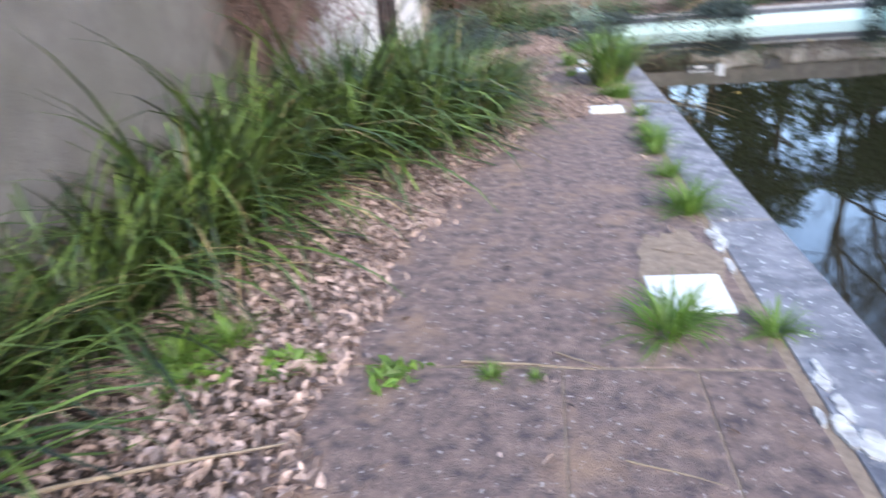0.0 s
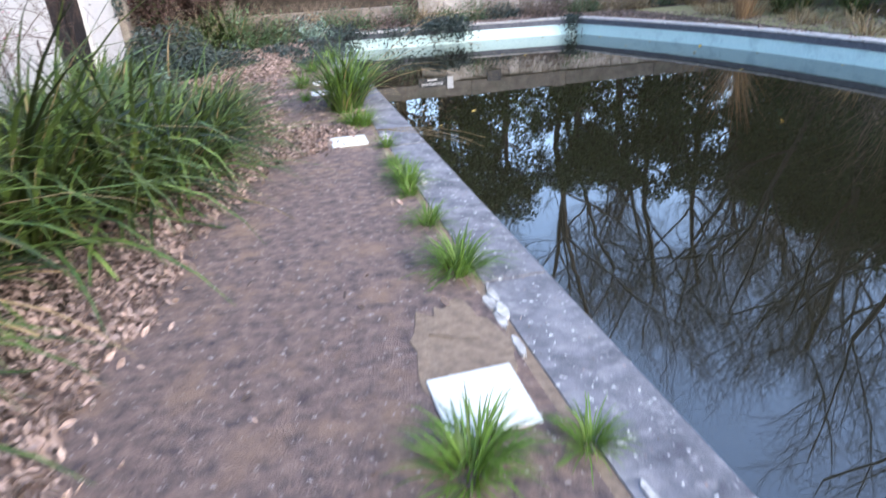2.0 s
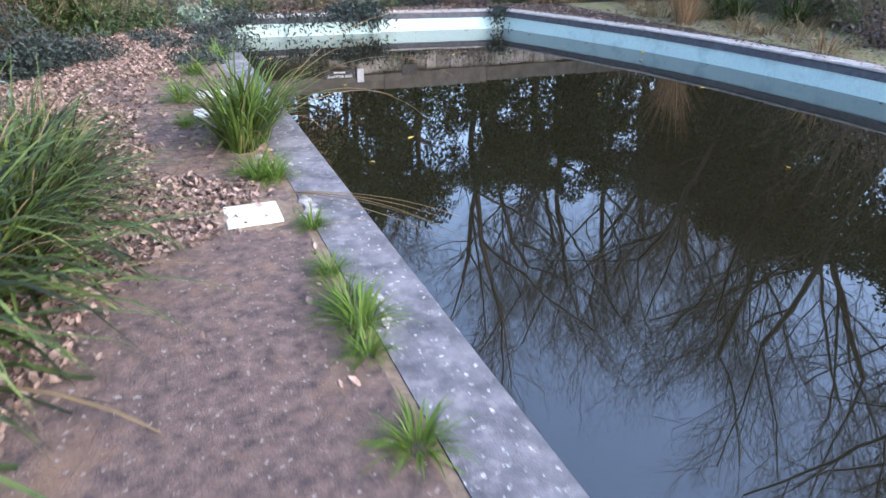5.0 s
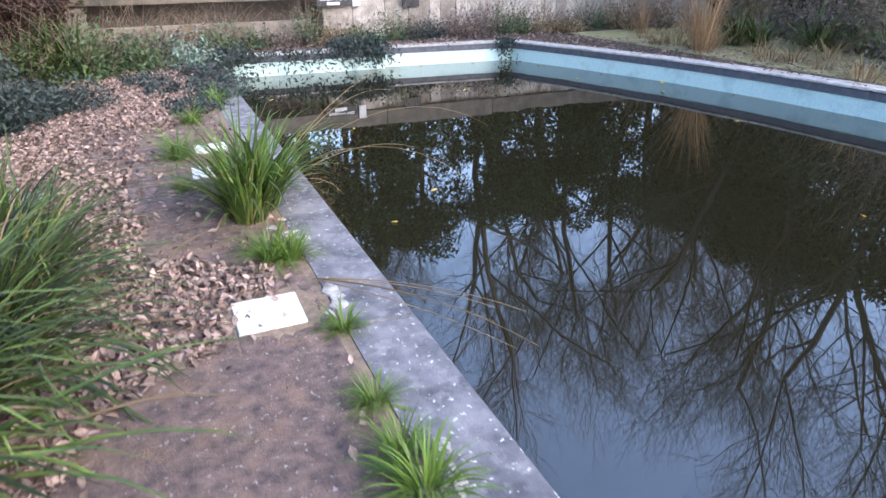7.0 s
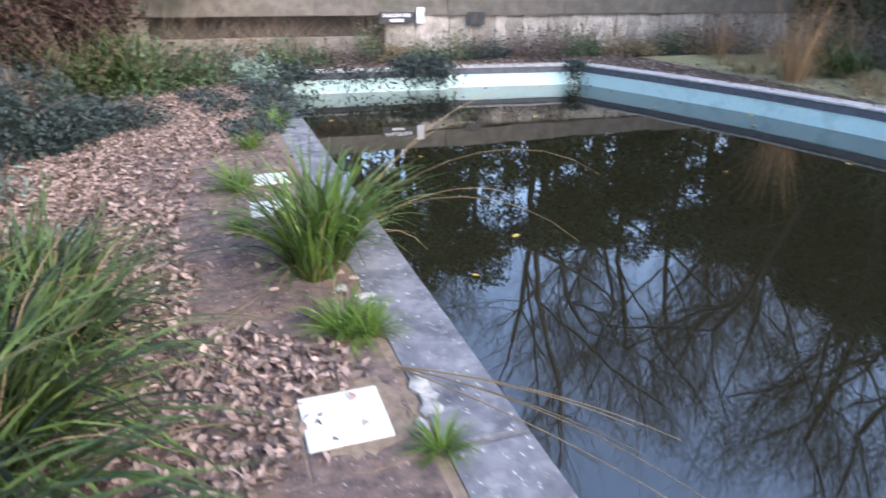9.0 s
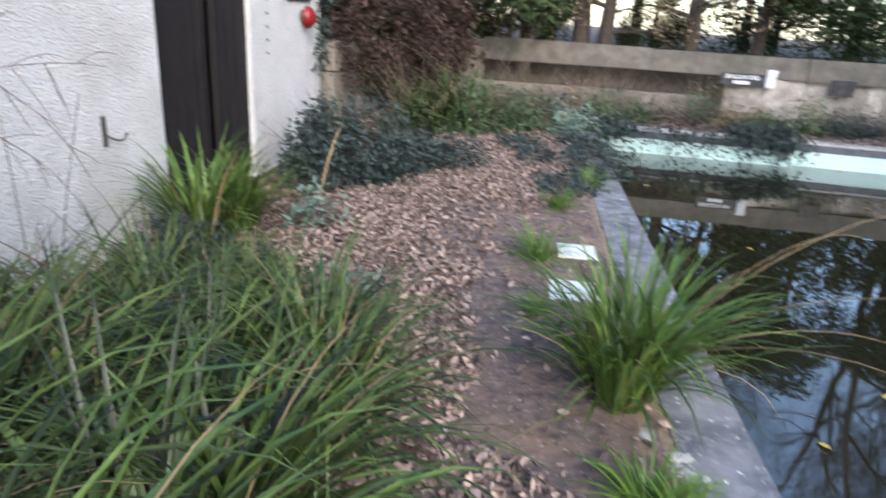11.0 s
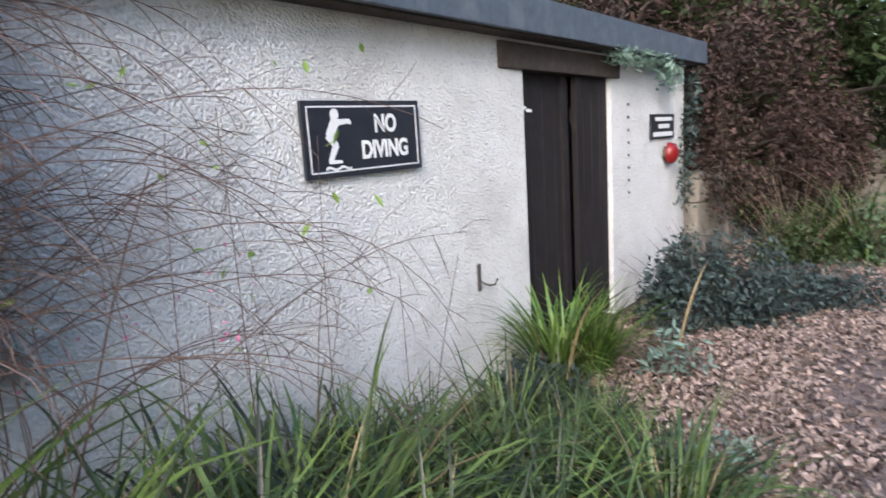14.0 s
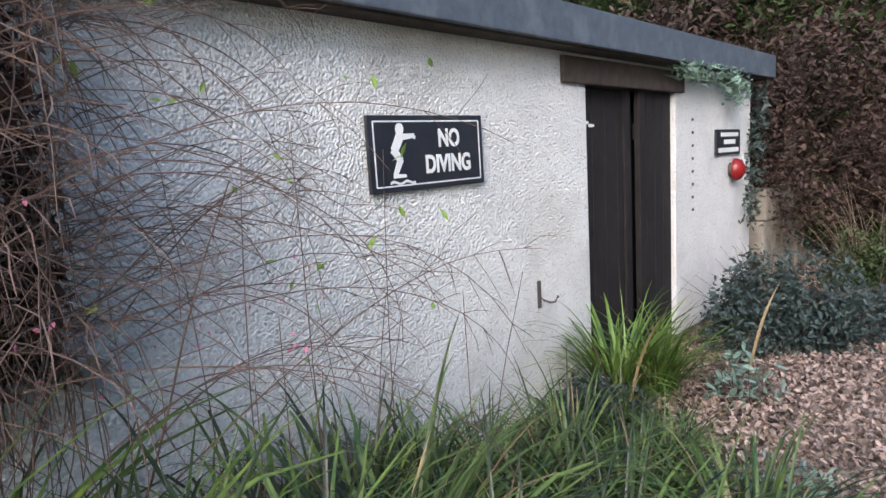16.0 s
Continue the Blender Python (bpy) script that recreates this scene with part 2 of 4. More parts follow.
def blade(verts, faces, pts, width, fold=0.25):
    """A creased, pointed leaf blade along pts."""
    base, n = len(verts), len(pts) - 1
    h = pts[-1] - pts[0]
    side = Vector((-h.y, h.x, 0))
    side = side.normalized() if side.length > 1e-4 else Vector((1, 0, 0))
    for i, p in enumerate(pts):
        w = width * min(1.0, 0.55 + i / n) * (1 - (i / n) ** 2.5) + 0.0006
        verts += [p - side * w, p + Vector((0, 0, -w * fold)), p + side * w]
    for i in range(n):
        a = base + 3 * i
        faces += [(a, a + 1, a + 4, a + 3), (a + 1, a + 2, a + 5, a + 4)]


def clump_mesh(name, seed, count, height, spread, width, material, droop=(70, 150), base=0.12, segs=7):
    rnd, verts, faces = random.Random(seed), [], []
    for _ in range(count):
        a, r = rnd.uniform(0, 2 * math.pi), base * math.sqrt(rnd.random())
        lean = rnd.gauss(0, 1)
        rise = radians(max(25, 82 - abs(lean) * 22 * spread))
        ln = height * rnd.uniform(0.6, 1.35)
        pts = arc((r * math.cos(a), r * math.sin(a), -0.02), a + rnd.uniform(-0.6, 0.6), rise, ln, rnd.uniform(*droop), segs, rnd, 0.06)
        for p in pts:
            p.z = max(p.z, 0.012 if p is not pts[0] else -0.02)
        blade(verts, faces, pts, width * rnd.uniform(0.6, 1.2))
    return mesh(name, verts, faces, material)


def leafy_mesh(name, seed, count, shape, size, material, twist=1.0, stretch=1.6):
    """Many small folded leaves at the places that shape(rnd) gives."""
    rnd = random.Random(seed)
    verts, faces = [], []
    for _ in range(count):
        p = shape(rnd)
        s = size * rnd.uniform(0.6, 1.4)
        q = Euler((rnd.uniform(-twist, twist), rnd.uniform(-twist, twist), rnd.uniform(0, 6.283))).to_matrix()
        b = len(verts)
        f = rnd.uniform(0.1, 0.5)
        for x, y, z in ((-stretch, 0, 0), (-0.3, -0.62, f), (-0.3, 0.62, f), (0.5, -0.5, f), (0.5, 0.5, f), (stretch, 0, -0.1), (0, 0, 0)):
            verts.append(Vector(p) + q @ Vector((x * s, y * s, z * s * 0.6)))
        faces += [(b, b + 1, b + 6), (b, b + 6, b + 2), (b + 1, b + 3, b + 6), (b + 2, b + 6, b + 4), (b + 3, b + 5, b + 6), (b + 4, b + 6, b + 5)]
    return mesh(name, verts, faces, material)


def offset(poly, d):
    """The closed polygon pushed outwards by d (points run clockwise from above)."""
    out, n = [], len(poly)
    for i in range(n):
        a, b, c = (Vector(poly[(i + k) % n]) for k in (-1, 0, 1))
        e1, e2 = (b - a).normalized(), (c - b).normalized()
        n1, n2 = Vector((-e1.y, e1.x)), Vector((-e2.y, e2.x))
        m = (n1 + n2).normalized()
        out.append(b + m * d / max(0.5, m.dot(n1)))
    return out


# ---- the pool and the ground ----
WATER = -0.35
POOL = [(0, -7), (0, 11.3), (2.9, 11.15), (2.93, 11.32), (5.4, 11.1), (5.92, 9.6), (6.38, 8.0), (6.66, 6.5), (6.8, 5.0), (6.87, 3.0), (6.87, -7)]
RIM = offset(POOL, 0.3)


def pool_wall():
    n = len(POOL)
    low, top = -1.7, -0.10
    verts = [(x, y, z) for z in (low, top) for x, y in POOL]
    faces = [(i, (i + 1) % n, n + (i + 1) % n, n + i) for i in range(n)]
    out = offset(POOL, 0.15)
    verts += [(p[0], p[1], z) for z in (low, top) for p in out]
    faces += [(2 * n + (i + 1) % n, 2 * n + i, 3 * n + i, 3 * n + (i + 1) % n) for i in range(n)]
    tagged(part("pool_wall", mesh("pool_wall", verts, faces, M_POOL)), "flaking turquoise painted pool wall above dark water", "pool wall", kind="structure")
    verts = [(x, y, low) for x, y in offset(POOL, 0.1)]
    tagged(part("pool_floor", mesh("pool_floor", verts, [tuple(range(n))], M_FLOOR)), "silted pool floor under dark water", "pool floor", kind="structure")
    verts = [(x, y, WATER) for x, y in offset(POOL, 0.05)]
    tagged(part("water", mesh("water", verts, [tuple(range(n))], M_WATER)), "still dark green-brown pool water mirroring trees", "water", kind="structure")


def coping_block(a, b, oa, ob_, material, name, parent, gap=0.006, top=0.0, bottom=-0.10, lip=0.02):
    """One coping stone between two inner and two outer corners, with worn edges."""
    a, b, oa, ob_ = (Vector((*p, 0)) for p in (a, b, oa, ob_))
    d = (b - a).normalized() * gap
    inner = (a - oa).normalized() * lip
    a, b, oa, ob_ = a + d + inner, b - d + inner, oa + d, ob_ - d
    bm = bmesh.new()
    vs = [bm.verts.new((p.x, p.y, z)) for z in (bottom, top) for p in (a, b, ob_, oa)]
    for f in ((3, 2, 1, 0), (4, 5, 6, 7), (0, 1, 5, 4), (1, 2, 6, 5), (2, 3, 7, 6), (3, 0, 4, 7)):
        bm.faces.new([vs[i] for i in f])
    bmesh.ops.recalc_face_normals(bm, faces=bm.faces)
    bmesh.ops.bevel(bm, geom=[e for e in bm.edges if e.verts[0].co.z > -0.05 and e.verts[1].co.z > -0.05], offset=0.012, segments=2, affect="EDGES")
    return part(name, bm, material, parent)


def copings():
    near = empty("coping", "long grey weathered concrete coping along the pool edge", "pool coping", kind="structure")
    ys = [-7, -4.6, -2.3, 0.0, 2.42, 4.75, 7.1, 9.3, 11.3]
    for y0, y1 in zip(ys, ys[1:]):
        coping_block((0, y0), (0, y1), (-0.30, y0), (-0.30, y1), M_COPING, "coping_stone", near)
    far = empty("pool_rim", "pale concrete pool rim with a dark slate face", "pool coping", kind="structure")
    n = len(POOL)
    for i in range(1, n - 1):
        a, b, oa, ob_ = Vector(POOL[i]), Vector(POOL[i + 1]), RIM[i], RIM[i + 1]
        k = max(1, round((b - a).length / 1.1))
        for j in range(k):
            s, e = j / k, (j + 1) / k
            coping_block(a.lerp(b, s), a.lerp(b, e), oa.lerp(ob_, s), oa.lerp(ob_, e), M_RIM, "rim_stone", far, top=0.0, bottom=-0.03, lip=0.03)
            coping_block(a.lerp(b, s), a.lerp(b, e), oa.lerp(ob_, s), oa.lerp(ob_, e), M_BAND, "slate_edge", far, gap=0.002, top=-0.032, bottom=-0.13, lip=0.012)


def ground():
    inner = offset(POOL, 0.14)
    n, c = len(inner), Vector((3, 3))
    rings = [inner] + [[c + (Vector(p) - c).normalized() * r for p in inner] for r in (14, 20, 40, 90, 250)]
    rings.insert(1, [p + (p - c).normalized() * 0.6 for p in inner])
    rnd = random.Random(2)
    verts = [(p[0], p[1], -0.035 + (rnd.uniform(-0.01, 0.01) if k > 1 else 0)) for k, r in enumerate(rings) for p in r]
    faces = [(k * n + i, k * n + (i + 1) % n, (k + 1) * n + (i + 1) % n, (k + 1) * n + i) for k in range(len(rings) - 1) for i in range(n)]
    tagged(part("ground", mesh("ground", verts, faces, M_SOIL)), "brown soil with leaf mould and moss round the pool", "ground", kind="structure")


def pavement():
    pav = empty("pavement", "worn red-brown concrete path slabs beside the pool", "pavement", kind="structure")
    rows = [(-7.0, -4.1, (-2.0, -1.06, -0.62, -0.33)), (-4.1, -1.30, (-2.0, -1.06, -0.62, -0.33)), (-1.29, 2.40, (-2.05, -0.33)), (2.40, 3.3, (-1.5, -0.72, -0.33)),
            (3.3, 5.05, (-1.35, -0.33)), (5.05, 6.4, (-1.6, -0.33)), (6.4, 8.6, (-1.9, -0.33)), (8.6, 11.0, (-1.9, -0.33))]
    k = 0
    for y0, y1, xs in rows:
        for x0, x1 in zip(xs, xs[1:]):
            k += 1
            part("slab", box_bm(x0 + 0.003, x1 - 0.003, y0 + 0.003, y1 - 0.003, -0.09, 0, 0.008, 0.0008, k), M_SLAB, pav)
    part("joint_filling", box_bm(-2.0, -0.29, -7, 11, -0.08, -0.005), M_MORTAR, pav, "gritty joint filling between the slabs")
    for x0, x1, y0, y1 in ((-0.695, -0.40, -0.94, -0.63), (-0.71, -0.425, 2.535, 2.815), (-0.72, -0.45, 4.80, 5.07), (-0.65, -0.40, 5.47, 5.73)):
        t = part("marker_tile", box_bm(x0, x1, y0, y1, 0.0, 0.014, 0.003, 0.004, k), M_TILE)
        tagged(t, "square white marker tile set in the path", "tile", "white tiles along the pool")
        k += 1


def flake(name, cx, cy, rx, ry, seed, top=0.006, material=None, label="flaky white mortar patch at the coping joint"):
    rnd = random.Random(seed)
    n = 40
    ring = []
    for i in range(n):
        a = i * 2 * math.pi / n
        k = 0.85 + 0.1 * math.sin(2 * a + seed) + 0.06 * math.sin(5 * a + 2 * seed) + rnd.uniform(-0.09, 0.09)
        ring.append((cx + rx * math.cos(a) * k, cy + ry * math.sin(a) * k))
    verts = [(x, y, -0.01) for x, y in ring] + [(cx + (x - cx) * 0.95, cy + (y - cy) * 0.95, top) for x, y in ring]
    faces = [(i, (i + 1) % n, n + (i + 1) % n, n + i) for i in range(n)] + [tuple(range(n, 2 * n))]
    return tagged(part(name, mesh(name, verts, faces, material or M_WHITE_MORTAR)), label, "mortar patch")


pool_wall()
copings()
ground()
verge = box_bm(7.3, 13.5, -7, 12.0, -0.06, -0.022, 0.01)
tagged(part("verge", verge, M_VERGE), "rough straw-coloured turf beyond the pool", "verge", kind="structure")
pavement()
for i, q in enumerate(((-0.26, -1.42, 0.05, 0.20), (-0.22, -1.75, 0.05, 0.14), (-0.30, -0.35, 0.035, 0.25), (-0.27, 2.68, 0.06, 0.18), (-0.28, 3.55, 0.08, 0.12), (-0.22, 1.5, 0.03, 0.12))):
    chips = random.Random(90 + i)
    for j in range(7):
        cx, cy = q[0] + chips.gauss(0, q[2] * 0.6), q[1] + chips.uniform(-1, 1) * q[3]
        flake("mortar_patch", cx, cy, q[2] * chips.uniform(0.25, 0.75), q[3] * chips.uniform(0.12, 0.4), i * 10 + j, 0.004 + 0.0008 * j)
for i, q in enumerate(((-0.53, -0.5, 0.20, 0.5), (-0.54, 2.70, 0.23, 0.30), (-0.57, 4.95, 0.2, 0.3))):
    flake("sand_patch", *q, 20 + i, 0.004, M_MORTAR, "sandy mortar patch round a white tile")


# ---- the building ----
WX, ROOF = -3.25, 2.2
DOOR0, DOOR1, DTOP, END = 5.42, 6.80, 1.98, 8.62


def building():
    house = empty("pool_house", "low white roughcast pool house with a flat slate-grey roof", "building", kind="structure")
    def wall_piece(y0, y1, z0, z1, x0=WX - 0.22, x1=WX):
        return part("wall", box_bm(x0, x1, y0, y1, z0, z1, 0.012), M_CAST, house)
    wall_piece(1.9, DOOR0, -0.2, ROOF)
    # the wall below y = 1.9 gets a darker brown-grey colour
    part("cement_wall", box_bm(WX - 0.22, WX - 0.004, -9, 1.898, -0.2, ROOF, 0.004), M_DULL_WALL, house, "darker brown-grey stretch of the house wall")
    wall_piece(DOOR1, END, -0.2, ROOF)
    wall_piece(DOOR0, DOOR1, DTOP + 0.17, ROOF)
    wall_piece(END - 0.22, END, -0.2, ROOF, WX - 4.5, WX - 0.22)
    wall_piece(-9, -8.78, -0.2, ROOF, WX - 4.5, WX - 0.22)
    wall_piece(-9, END, -0.2, ROOF, WX - 4.72, WX - 4.5)
    part("roof", box_bm(WX - 4.9, WX + 0.14, -9.2, END + 0.16, ROOF + 0.002, ROOF + 0.1), M_PAPER, house)
    part("fascia", box_bm(WX + 0.14, WX + 0.18, -9.2, END + 0.18, ROOF - 0.02, ROOF + 0.2, 0.008), M_FASCIA, house, "slate-grey fascia board with a dark underside")
    part("soffit", box_bm(WX + 0.002, WX + 0.138, -9.2, END + 0.16, ROOF - 0.03, ROOF), M_LINTEL, house)
    part("lintel", box_bm(WX - 0.16, WX + 0.03, DOOR0 - 0.30, DOOR1 + 0.12, DTOP, DTOP + 0.165, 0.012, 0.004), M_LINTEL, house, "cracked brown timber lintel")


def studs():
    for i in range(8):
        o = part("wall_bolt", box_bm(0, 0.012, -0.012, 0.012, -0.012, 0.012, 0.004), M_IRON, at=pose(WX, 7.14, 1.0 + i * 0.11))
        tagged(o, "small rusty bolt head in the white wall", "bolt", "bolts by the door")


def doors():
    mid = (DOOR0 + DOOR1) / 2 + 0.09
    for n, (y0, y1, x) in enumerate(((DOOR0 + 0.008, mid - 0.075, WX - 0.07), (mid + 0.0, DOOR1 - 0.008, WX - 0.035))):
        d = empty(f"door_{n + 1}", "black-brown ledged timber door leaf in the white wall, slightly ajar", "door", pose(x, y0, 0.02), "double door", "structure")
        k = 4
        w = (y1 - y0) / k
        for i in range(k):
            part("plank", box_bm(-0.025, 0.0, i * w + 0.003, (i + 1) * w - 0.003, 0, DTOP - 0.025, 0.004), M_DOOR, d)
        part("stile", box_bm(0.0, 0.022, 0.0 if n else y1 - y0 - 0.09, 0.09 if n else y1 - y0, 0, DTOP - 0.025, 0.004), M_DOOR, d)
        part("rail", box_bm(-0.05, -0.026, 0.02, y1 - y0 - 0.02, 1.6, 1.72, 0.004), M_DOOR, d)
        if n == 0:
            for c0, c1, cz in ((0.02, 0.10, 1.70), (0.085, 0.13, 1.715), (0.13, 0.20, 1.695)):
                part("paint_chip", box_bm(0.001, 0.004, c0, c1, cz, cz + 0.018, 0.001, 0.003, int(c0 * 500)), M_WHITE, d, "chipped white paint mark")
    # dark box added in place of the unlit interior seen between the leaves
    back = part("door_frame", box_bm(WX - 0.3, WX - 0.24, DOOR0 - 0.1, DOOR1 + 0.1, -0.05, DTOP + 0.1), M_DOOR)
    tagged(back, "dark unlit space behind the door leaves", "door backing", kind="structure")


def text_mesh(body, size, x, y, material, parent, name="letters", bold=0.034, across=0.84):
    """Letters in the local plane: x across, z up, facing -y."""
    cu = bpy.data.curves.new(name, "FONT")
    cu.body, cu.size, cu.extrude = body, size, 0.0012
    cu.align_x, cu.align_y = "CENTER", "CENTER"
    cu.offset = size * bold
    tmp = new("tmp_text", cu)
    dg = bpy.context.evaluated_depsgraph_get()
    me = bpy.data.meshes.new_from_object(tmp.evaluated_get(dg))
    bpy.data.objects.remove(tmp)
    me.materials.clear()
    me.materials.append(material)
    return part(name, me, None, parent, at=pose(x, -0.0125, y, 90) @ Matrix.Diagonal((across, 1, 1, 1)))


def poly_bm(points, depth=0.002, y=-0.0125):
    bm = bmesh.new()
    vs = [bm.verts.new((x, y, z)) for x, z in points]
    f = bm.faces.new(vs)
    r = bmesh.ops.extrude_face_region(bm, geom=[f])
    for v in r["geom"]:
        if isinstance(v, bmesh.types.BMVert):
            v.co.y += depth
    bmesh.ops.recalc_face_normals(bm, faces=bm.faces)
    return bm


def strip(a, b, w0, w1):
    a, b = Vector(a), Vector(b)
    d = (b - a).normalized()
    n = Vector((-d.y, d.x))
    return [a + n * w0, a - n * w0, b - n * w1, b + n * w1]


def no_diving():
    w, h = 0.785, 0.352
    s = empty("no_diving_sign", "black NO DIVING sign with white letters on roughcast wall", "sign", pose(WX + 0.02, 3.912, 1.588, 0, -0.6, 90))
    board = part("board", box_bm(-w / 2, w / 2, -0.01, 0.012, -h / 2, h / 2, 0.004), M_SIGN, s)
    a, b, t = w / 2 - 0.03, h / 2 - 0.028, 0.0035
    for q in ((-a, a, b - t, b + t), (-a, a, -b - t, -b + t), (-a - t, -a + t, -b, b), (a - t, a + t, -b, b)):
        part("border", box_bm(q[0], q[1], -0.0122, -0.0102, q[2], q[3]), M_WHITE, board)
    text_mesh("NO", 0.118, 0.13, 0.062, M_WHITE, board)
    text_mesh("DIVING", 0.118, 0.12, -0.062, M_WHITE, board)
    head = [(-0.203 + 0.026 * math.cos(i * math.pi / 8), 0.112 + 0.028 * math.sin(i * math.pi / 8)) for i in range(16)]
    limbs = [head, strip((-0.200, 0.085), (-0.245, 0.012), 0.026, 0.022), strip((-0.205, 0.075), (-0.110, 0.082), 0.016, 0.010), strip((-0.130, 0.082), (-0.105, 0.07), 0.008, 0.008),
             strip((-0.253, 0.022), (-0.205, -0.035), 0.022, 0.017), strip((-0.207, -0.025), (-0.250, -0.10), 0.018, 0.013), strip((-0.260, -0.102), (-0.180, -0.104), 0.010, 0.007)]
    for i, p in enumerate(limbs):
        part("pictogram", poly_bm(p, 0.002, -0.0125 - 0.0005 * i), M_WHITE, board)
    wave = [(-0.28 + i * 0.02, -0.134 + 0.007 * math.sin(i * 1.5)) for i in range(9)]
    part("pictogram", poly_bm([(x, z + 0.006) for x, z in wave] + [(x, z - 0.006) for x, z in wave[::-1]]), M_WHITE, board)


def small_sign(at, w, h, bars, label):
    s = empty("notice_sign", label, "sign", at)
    board = part("board", box_bm(-w / 2, w / 2, -0.008, 0.01, -h / 2, h / 2, 0.003), M_SIGN, s)
    for x0, x1, z0, z1 in bars:
        part("text_bar", box_bm(x0 * w, x1 * w, -0.0105, -0.0082, z0 * h, z1 * h), M_WHITE, board)
    return board


def bell():
    b = empty("alarm_bell", "round red enamelled alarm bell on white roughcast wall", "bell", pose(WX, 8.05, 1.30, 0, 90, 0))
    bm = bmesh.new()
    bmesh.ops.create_uvsphere(bm, u_segments=24, v_segments=12, radius=0.108)
    bmesh.ops.delete(bm, geom=[v for v in bm.verts if v.co.z < -0.01], context="VERTS")
    for v in bm.verts:
        v.co.z = v.co.z * 0.85 + 0.045
    dome = part("dome", bm, M_RED, b)
    bm = bmesh.new()
    bmesh.ops.create_cone(bm, segments=20, radius1=0.07, radius2=0.06, depth=0.06, cap_ends=True)
    bmesh.ops.translate(bm, verts=bm.verts, vec=(0, 0, 0.03))
    part("base", bm, M_IRON, b)
    bm = bmesh.new()
    bmesh.ops.create_cone(bm, segments=12, radius1=0.014, radius2=0.010, depth=0.02, cap_ends=True)
    bmesh.ops.translate(bm, verts=bm.verts, vec=(0, 0, 0.158))
    part("nut", bm, M_IRON, dome)


def hook():
    h = empty("wall_hook", "rusty iron coat hook on white roughcast wall", "hook", pose(WX, 4.81, 0.70))
    part("plate", box_bm(0, 0.008, -0.018, 0.018, -0.085, 0.085, 0.003), M_IRON, h)
    verts, faces = [], []
    pts = [Vector((0.006, 0, -0.01)), Vector((0.03, 0.01, -0.035)), Vector((0.06, 0.03, -0.05)), Vector((0.085, 0.05, -0.045)), Vector((0.10, 0.062, -0.01))]
    tube(verts, faces, pts, [0.007] * 4 + [0.009], 8)
    part("prong", mesh("prong", verts, faces, M_IRON), None, h)


def pipe():
    verts, faces = [], []
    tube(verts, faces, [Vector((0, 0, 0)), Vector((0.16, 0, -0.01)), Vector((0.16, 0, -0.01)), Vector((0.0, 0, 0))], [0.055, 0.055, 0.046, 0.046], 20)
    p = part("waste_pipe", mesh("waste_pipe", verts, faces, M_PIPE), at=pose(WX - 0.02, 2.27, 0.97))
    tagged(p, "short open grey plastic pipe out of the wall", "pipe")


building()
doors()
studs()
no_diving()
small_sign(pose(WX + 0.012, 7.95, 1.565, 0, 0, 90), 0.62, 0.235, ((-0.33, 0.4, 0.22, 0.38), (-0.2, 0.28, -0.08, 0.1), (-0.42, 0.42, -0.4, -0.22)), "small dark notice board with white lines of text on roughcast")
bell()
hook()
pipe()


# ---- far retaining wall ----
def retaining_wall():
    w = empty("retaining_wall", "low retaining wall of grey timber and pale stone behind the pool", "wall", kind="structure")
    rnd = random.Random(5)
    x = -6.5
    while x < 16:
        ln = rnd.uniform(0.45, 0.9)
        y = 12.9 if x < 9 else 12.9 + (x - 9) * 0.05
        for z0, z1 in ((-0.1, 0.36), (0.365, 0.72)):
            if x > 1.6 or (-2.3 < x and z0 > 0):
                continue
            part("stone", box_bm(x + 0.005, x + ln - 0.005, y + rnd.uniform(0, 0.03), y + 0.3, z0, z1, 0.015, 0.01, int(x * 100)), M_STONE, w)
        x += ln
    x = 2.3
    while x < 15.5:
        ln = rnd.uniform(0.22, 0.36)
        part("panel", box_bm(x + 0.004, x + ln - 0.004, 12.9 + rnd.uniform(0, 0.04), 13.0, -0.1, 0.735, 0.008, 0.006, int(x * 100)), M_PANEL, w)
        x += ln
    y = 8.95
    while y < 12.6:
        ln = rnd.uniform(0.4, 0.8)
        for z0, z1 in ((-0.1, 0.34), (0.345, 0.7), (0.705, 1.05)):
            part("stone", box_bm(-3.45, -3.2 + rnd.uniform(-0.02, 0.02), y + 0.005, y + ln - 0.005, z0, z1, 0.015, 0.01, int(y * 100 + z0 * 10)), M_STONE, w)
        y += ln
    for i in range(9):
        x = -6.5 + i * 2.5
        part("plank", box_bm(x + 0.005, x + 2.495, 12.84 + rnd.uniform(-0.02, 0.02), 12.92, 0.74, 1.08 + rnd.uniform(-0.02, 0.02), 0.008, 0.012, i), M_PLANK, w)
    part("backing", box_bm(-6.5, 16, 13.25, 13.35, -0.1, 1.0), M_BARK, w)
    bank = part("bank", box_bm(-14, 40, 13.36, 40, -0.1, 0.98), M_SOIL)
    tagged(bank, "raised leafy soil bank behind the wall", "bank", kind="structure")


retaining_wall()
far_sign = small_sign(pose(2.5, 12.82, 0.70, 0, 0, 0), 0.66, 0.2, ((-0.2, 0.18, -0.36, -0.1),), "dark SHALLOW END notice with white text on the far wall")
text_mesh("SHALLOW END", 0.085, 0, 0.04, M_WHITE, far_sign, across=0.9)
tagged(part("wall_panel", box_bm(2.87, 3.02, 12.79, 12.83, 0.60, 0.88, 0.004), M_WHITE), "small white panel fixed on the far wall", "panel")
tagged(part("dark_plate", box_bm(3.9, 4.25, 12.80, 12.84, 0.55, 0.80, 0.004), M_SIGN), "small dark plate fixed on the far wall", "plate")


